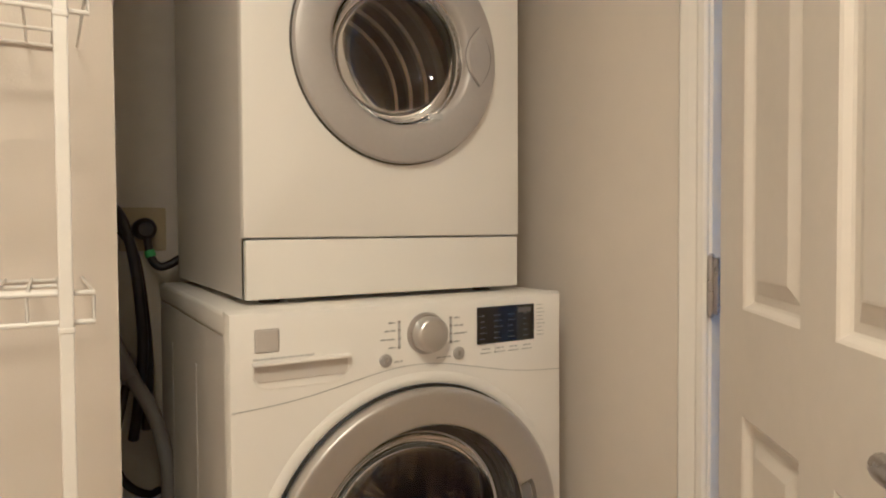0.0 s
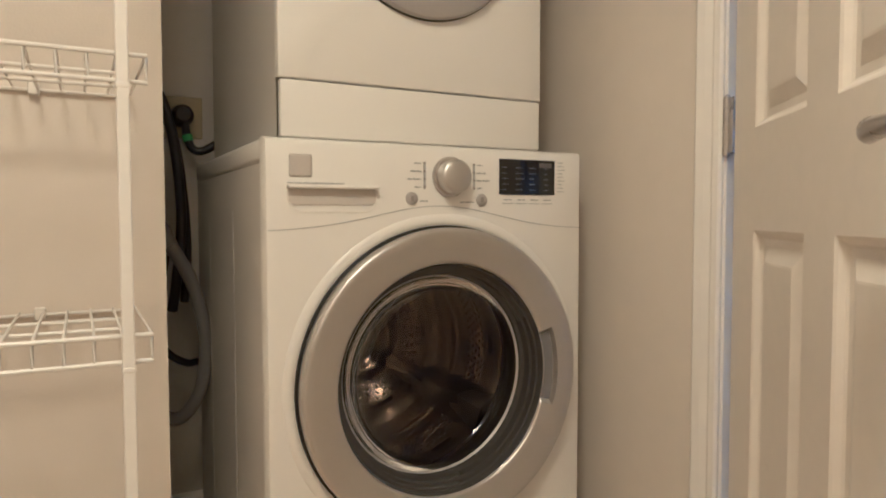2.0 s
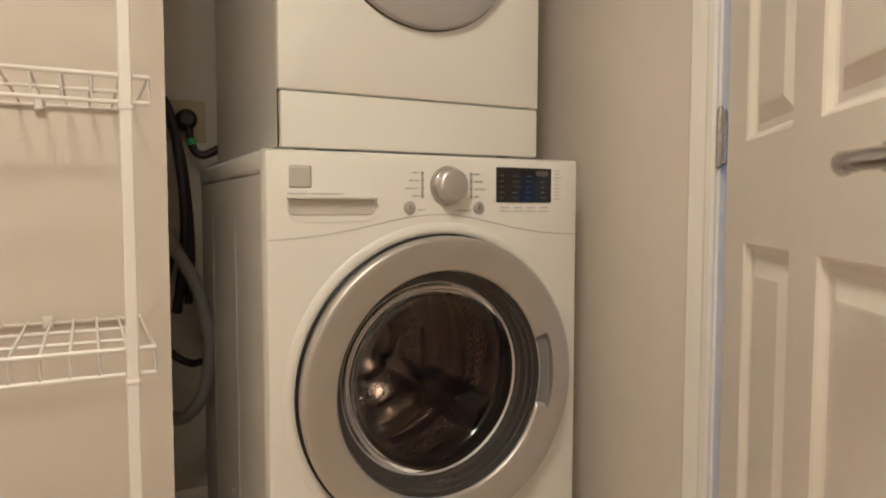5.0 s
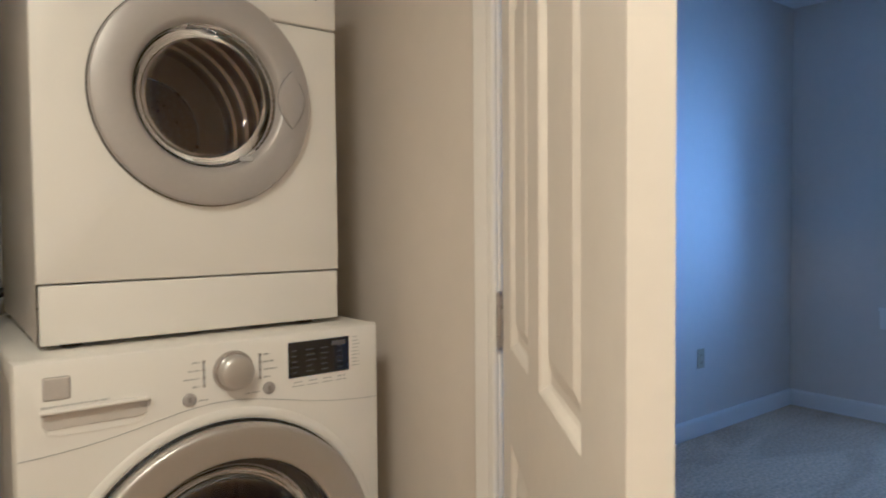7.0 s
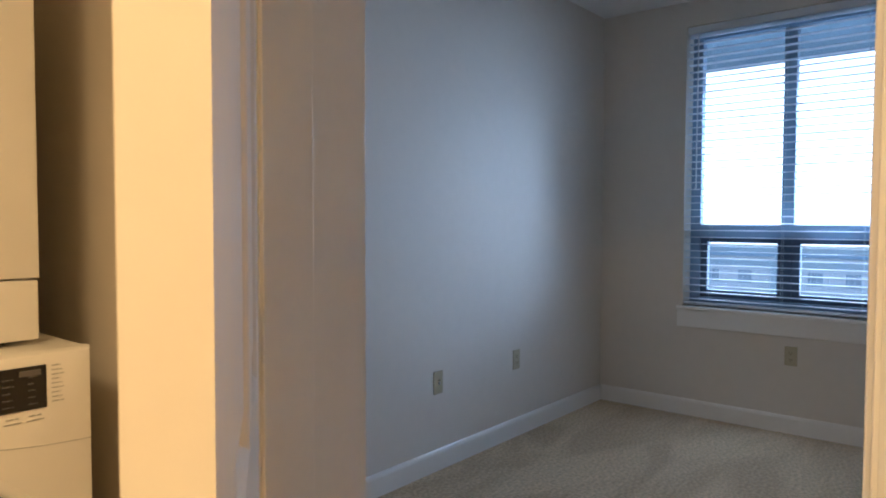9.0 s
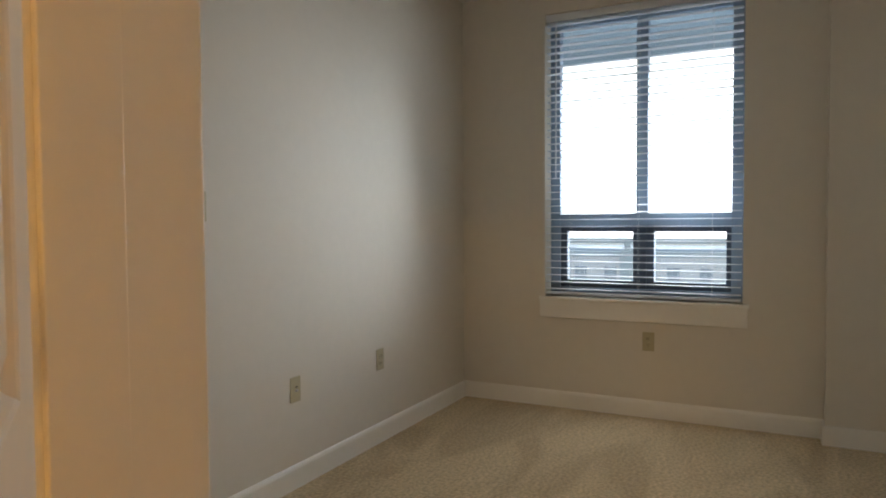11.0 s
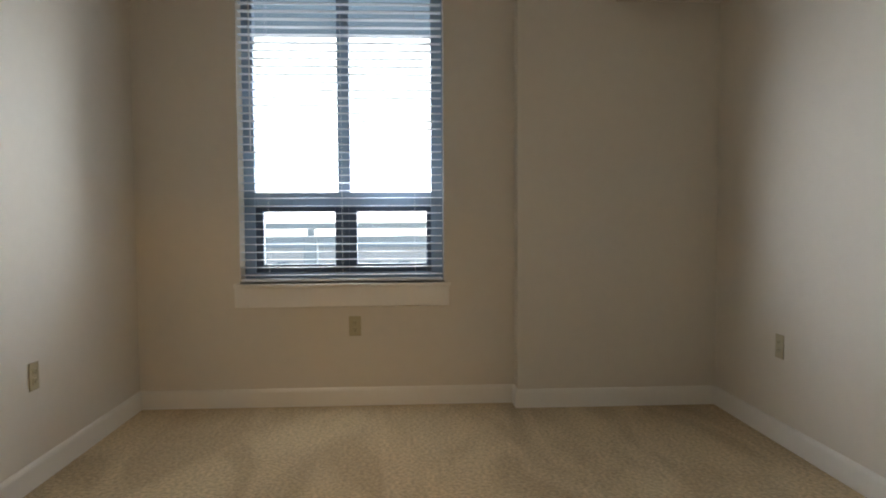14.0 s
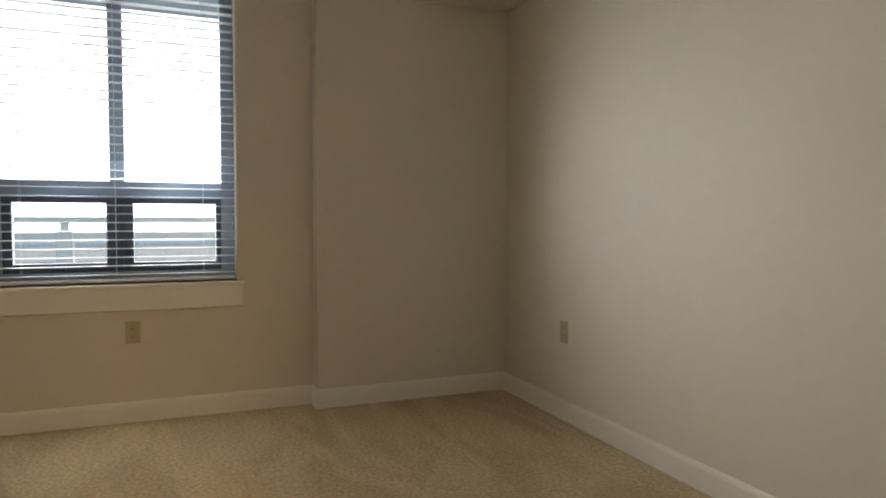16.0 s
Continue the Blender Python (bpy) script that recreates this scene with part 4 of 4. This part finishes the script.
def blind():
    b = thing("venetian_blind", "white two-inch venetian blind hanging open in the window", "window blind", (EAST + 0.045, 0.0475, 0.716))
    half = (wy1 - wy0) / 2 - 0.006
    me = None
    n = 39
    pitch = 0.0442
    for i in range(n):
        bm = bmesh.new()
        prof = [(-0.025, -0.0018), (-0.012, 0.0008), (0.0, 0.0017), (0.012, 0.0008), (0.025, -0.0018)]
        if me is None:
            up = [[bm.verts.new((x, y, z + 0.0008)) for x, z in prof] for y in (-half, half)]
            dn = [[bm.verts.new((x, y, z - 0.0008)) for x, z in prof] for y in (-half, half)]
            for k in range(4):
                bm.faces.new((up[0][k], up[0][k + 1], up[1][k + 1], up[1][k]))
                bm.faces.new((dn[0][k], dn[0][k + 1], dn[1][k + 1], dn[1][k]))
            for e in (0, 4):
                bm.faces.new((up[0][e], up[1][e], dn[1][e], dn[0][e]))
            for e in (0, 1):
                bm.faces.new([*up[e], *reversed(dn[e])])
            s = part("slat", bm, M_BLIND_SLAT, b)
            me = s.data
        else:
            bm.free()
            s = new("slat", me)
            s.parent = b
        s.matrix_basis = pose(0, 0, 0.042 + i * pitch, 0, 1.0 + 1.2 * math.sin(i * 1.7), 0.08 * math.sin(i * 2.3))
    part("bottom_rail", box((-0.026, -half, 0.004), (0.026, half, 0.020), 0.004), M_BLIND, b)
    part("headrail", box((-0.03, -half, 1.735), (0.03, half, 1.782), 0.003), M_BLIND, b)
    for y in (-0.42, 0.0, 0.42):
        for x in (-0.024, 0.024):
            part("ladder_cord", tube([(x, y, 0.02), (x, y, 1.74)], 0.0008, 5), M_BLIND, b)
    part("tilt_wand", tube([(-0.034, half - 0.07, 1.74), (-0.036, half - 0.068, 0.75)], 0.004, 8), M_BLIND, b)
    return b


blind()

# ---- balcony and distance ----
structure("ground", box((-400, -1500, -20.5), (3000, 1500, -20)), M_GROUND, "hazy city ground far below", "ground")
sky_back = bpy.data.materials.new("overcast_sky_glow")
sky_back.use_nodes = True
_b = sky_back.node_tree.nodes["Principled BSDF"]
_b.inputs["Base Color"].default_value = (0, 0, 0, 1)
_b.inputs["Emission Color"].default_value = (1.0, 0.985, 0.955, 1)
_b.inputs["Emission Strength"].default_value = 1.6
structure("backdrop", box((700, -1200, -20), (702, 1200, 700)), sky_back, "bright overcast sky far beyond the city", "sky")
balcony = thing("balcony", "pale concrete balcony with a slab overhead and a grey railing", "balcony", (3.98, 0, -0.2))
part("floor_slab", box((0.0, -3.5, 0.0), (1.75, 3.5, 0.15), 0.01), M_CONCRETE, balcony)
part("overhead_slab", box((0.0, -3.5, 2.81), (1.72, 3.5, 3.01), 0.01), M_CONCRETE, balcony)
part("top_rail", box((1.58, -3.4, 1.195), (1.66, 3.4, 1.24), 0.008), M_RAIL, balcony)
part("mid_rail", box((1.60, -3.4, 1.075), (1.65, 3.4, 1.125), 0.006), M_RAIL, balcony)
part("bottom_rail", box((1.60, -3.4, 0.24), (1.65, 3.4, 0.28), 0.005), M_RAIL, balcony)
for yy in (-3.05, -1.28, 0.484, 2.25):
    part("rail_post", box((1.57, yy - 0.055, 0.15), (1.68, yy + 0.055, 1.13), 0.006), M_RAIL, balcony)
    part("post_neck", box((1.595, yy - 0.028, 1.13), (1.650, yy + 0.028, 1.195), 0.004), M_RAIL, balcony)
upright = level = None
for i in range(150):
    y = -3.35 + i * 0.0449
    if upright is None:
        upright = part("mesh_wire", tube([(1.625, 0, 0.28), (1.625, 0, 1.08)], 0.0028, 5), M_RAIL, balcony)
        upright.location.y = y
    else:
        q = new("mesh_wire", upright.data)
        q.parent = balcony
        q.location.y = y
for i in range(18):
    z = 0.32 + i * 0.0425
    if level is None:
        level = part("mesh_wire", tube([(1.619, -3.4, 0), (1.619, 3.4, 0)], 0.0028, 5), M_RAIL, balcony)
        level.location.z = z
    else:
        q = new("mesh_wire", level.data)
        q.parent = balcony
        q.location.z = z


def far_building(x, y, w, h, floors, label):
    b = thing("apartment_building", label, "building", (x, y, -20))
    part("wall", box((0, -w / 2, 0), (14, w / 2, h)), M_FACADE, b)
    part("roof", box((-0.4, -w / 2 - 0.4, h), (14.4, w / 2 + 0.4, h + 0.6), 0.05), M_CONCRETE, b)
    n = int(w / 4)
    for f in range(floors):
        for k in range(n):
            yc = -w / 2 + 2 + k * 4
            part("window", box((-0.06, yc - 0.8, 1.2 + f * 3.1), (0.02, yc + 0.8, 2.8 + f * 3.1)), M_FACADE_WIN, b)


far_building(90, 8, 44, 17, 5, "pale low apartment building across the street")
far_building(120, -42, 36, 19, 5, "pale flat-roofed apartment building far off")


# ---- wire shelves ----
def wire_shelf(z):
    s = thing("wire_shelf", "white vinyl-coated wire shelf fixed to the wall", "shelf", (-1.5, 0.38, z), "wire shelves")
    x0, x1 = -0.495, 0.49
    part("front_rail", tube([(x0, -0.312, 0), (x1, -0.312, 0)], 0.0032, 8), M_WIRE, s, smooth=True)
    part("lip_rail", tube([(x0, -0.312, -0.034), (x1, -0.312, -0.034)], 0.0032, 8), M_WIRE, s, smooth=True)
    part("rear_rail", tube([(x0, -0.006, -0.004), (x1 - 0.02, -0.006, -0.004)], 0.0030, 8), M_WIRE, s, smooth=True)
    for y in (-0.105, -0.21):
        part("cross_rail", tube([(x0, y, -0.0055), (x1 - 0.02, y, -0.0055)], 0.0030, 8), M_WIRE, s, smooth=True)
    me = None
    for i in range(30):
        x = x0 + 0.012 + i * 0.0335
        if me is None:
            o = part("deck_wire", tube([(0, -0.004, 0), (0, -0.300, 0.0005), (0, -0.3125, -0.004), (0, -0.3125, -0.034)], 0.0020, 6), M_WIRE, s, smooth=True)
            me = o.data
        else:
            o = new("deck_wire", me)
            o.parent = s
        o.location = (x, 0, 0)
    for x in (-0.40, -0.15, 0.1, 0.35):
        part("wall_clip", box((x - 0.008, -0.014, -0.012), (x + 0.008, 0.0, 0.008), 0.002), M_WIRE, s)
    return s


for z in (0.375, 0.732, 1.090, 1.447, 1.80):
    wire_shelf(z)
pole = thing("shelf_pole", "white flat upright pole supporting the wire shelves", "shelf pole", (-1.040, 0.058, FLOOR_L))
part("upright", box((-0.0075, -0.006, 0.0), (0.0075, 0.006, 2.448), 0.002), M_WIRE, pole)
for z in (0.375, 0.732, 1.090, 1.447, 1.80):
    part("clip", box((-0.0085, -0.007, z - 0.045 - FLOOR_L), (0.0085, 0.009, z - 0.038 - FLOOR_L), 0.0015), M_WIRE, pole)

# ---- cords and hoses in the alcove ----
outlet_box = thing("dryer_outlet", "large ivory dryer outlet plate on the alcove wall", "outlet", (-0.835, 1.15, 1.165))
part("plate", box((-0.058, -0.006, -0.058), (0.058, 0.0, 0.058), 0.003), M_IVORY, outlet_box)
part("socket", lathe([(0.028, -0.005), (0.028, -0.010), (0.0, -0.010)], (0, 0), 28), M_IVORY_DK, outlet_box)
PX, PY, PZ = -0.376, 0.758, 0.139


def by_plug(points):
    return [(x + PX, y + PY, z + PZ) for x, y, z in points]


cord = part("power_cord", tube(smooth_path(by_plug([(0.004, -0.045, -0.02), (0.010, -0.050, -0.065), (0.022, -0.055, -0.092), (0.045, -0.058, -0.098), (0.088, -0.060, -0.075)]), 6), 0.011, 10), M_BLACK, the_dryer, "black power cord", True)
part("plug", lathe([(0.0, PY - 0.062), (0.018, PY - 0.062), (0.027, PY - 0.052), (0.030, PY - 0.03), (0.028, PY)], (PX, PZ), 28), M_BLACK, cord, "round black plug", True)
part("tag_band", tube(by_plug([(0.008, -0.049, -0.055), (0.012, -0.051, -0.072)]), 0.0135, 12), M_GREEN, cord, "bright green tag")
supply = thing("water_hose", "thick black water supply hoses hanging beside the washer", "hose", (-0.88, 1.0, 1.2))
part("hose", tube(smooth_path([(-0.075, 0.06, 0.03), (-0.045, 0.03, 0.025), (-0.018, 0.005, -0.01), (0.004, -0.01, -0.10), (0.017, -0.02, -0.22), (0.021, -0.02, -0.34), (0.008, -0.01, -0.48), (0.0, 0.02, -0.56)], 8), 0.013, 12), M_BLACK, supply, smooth=True)
part("hose", tube(smooth_path([(-0.07, 0.09, -0.02), (-0.025, 0.06, -0.03), (0.012, 0.03, -0.10), (0.030, 0.01, -0.24), (0.038, 0.01, -0.40), (0.030, 0.02, -0.54)], 8), 0.011, 12), M_BLACK, supply, smooth=True)
part("hose", tube(smooth_path([(-0.012, 0.0, -0.40), (-0.024, 0.0, -0.46), (-0.044, 0.0, -0.565), (-0.038, 0.0, -0.63), (-0.010, 0.0, -0.675), (0.030, 0.0, -0.70), (0.06, 0.03, -0.705)], 8), 0.010, 12), M_BLACK, supply, smooth=True)
valve = thing("water_valve", "grey water shut-off valve on a pipe in the alcove", "valve", (-0.940, 1.11, 0.60))
part("pipe", lathe_z([(0.011, 0.0), (0.011, 0.27)], (0, 0), 18), M_HOSE, valve, smooth=True)
part("air_chamber", lathe_z([(0.012, 0.265), (0.022, 0.28), (0.023, 0.42), (0.020, 0.47), (0.012, 0.49), (0.003, 0.495)], (0, 0), 24), M_HOSE, valve, smooth=True)
part("bracket", box((-0.02, -0.012, 0.235), (0.035, 0.04, 0.252), 0.003), M_PLASTIC, valve, "white pipe bracket")
drain = thing("drain_hose", "grey corrugated drain hose looped beside the washer", "hose", (-0.86, 0.92, 0.6))
part("hose", tube(smooth_path([(-0.070, 0.10, 0.32), (-0.036, 0.02, 0.225), (0.014, 0.0, 0.125), (0.040, -0.01, 0.02), (0.044, -0.02, -0.06), (0.028, -0.02, -0.155), (-0.012, -0.01, -0.215), (-0.05, 0.02, -0.222), (-0.085, 0.08, -0.19)], 26), 0.0165, 14, ribs=0.05), M_HOSE, drain, smooth=True)
part("collar", tube([(-0.048, 0.045, 0.255), (-0.030, 0.012, 0.205)], 0.021, 14), M_HOSE, drain, smooth=True)
structure("ceiling_bulkhead", box((3.28, SOUTH, 2.285), (BUMP, -1.50, CEIL_B), 0.004), M_WALL, "painted bulkhead under the ceiling", "bulkhead")

# ---- laundry ceiling light ----
lamp = thing("ceiling_light", "flush opal glass ceiling light over the laundry", "ceiling light", (-1.34, -1.0, CEIL_L))
part("pan", lathe_z([(0.15, 0.0), (0.155, -0.015), (0.15, -0.03)], (0, 0), 40), M_CHROME, lamp)
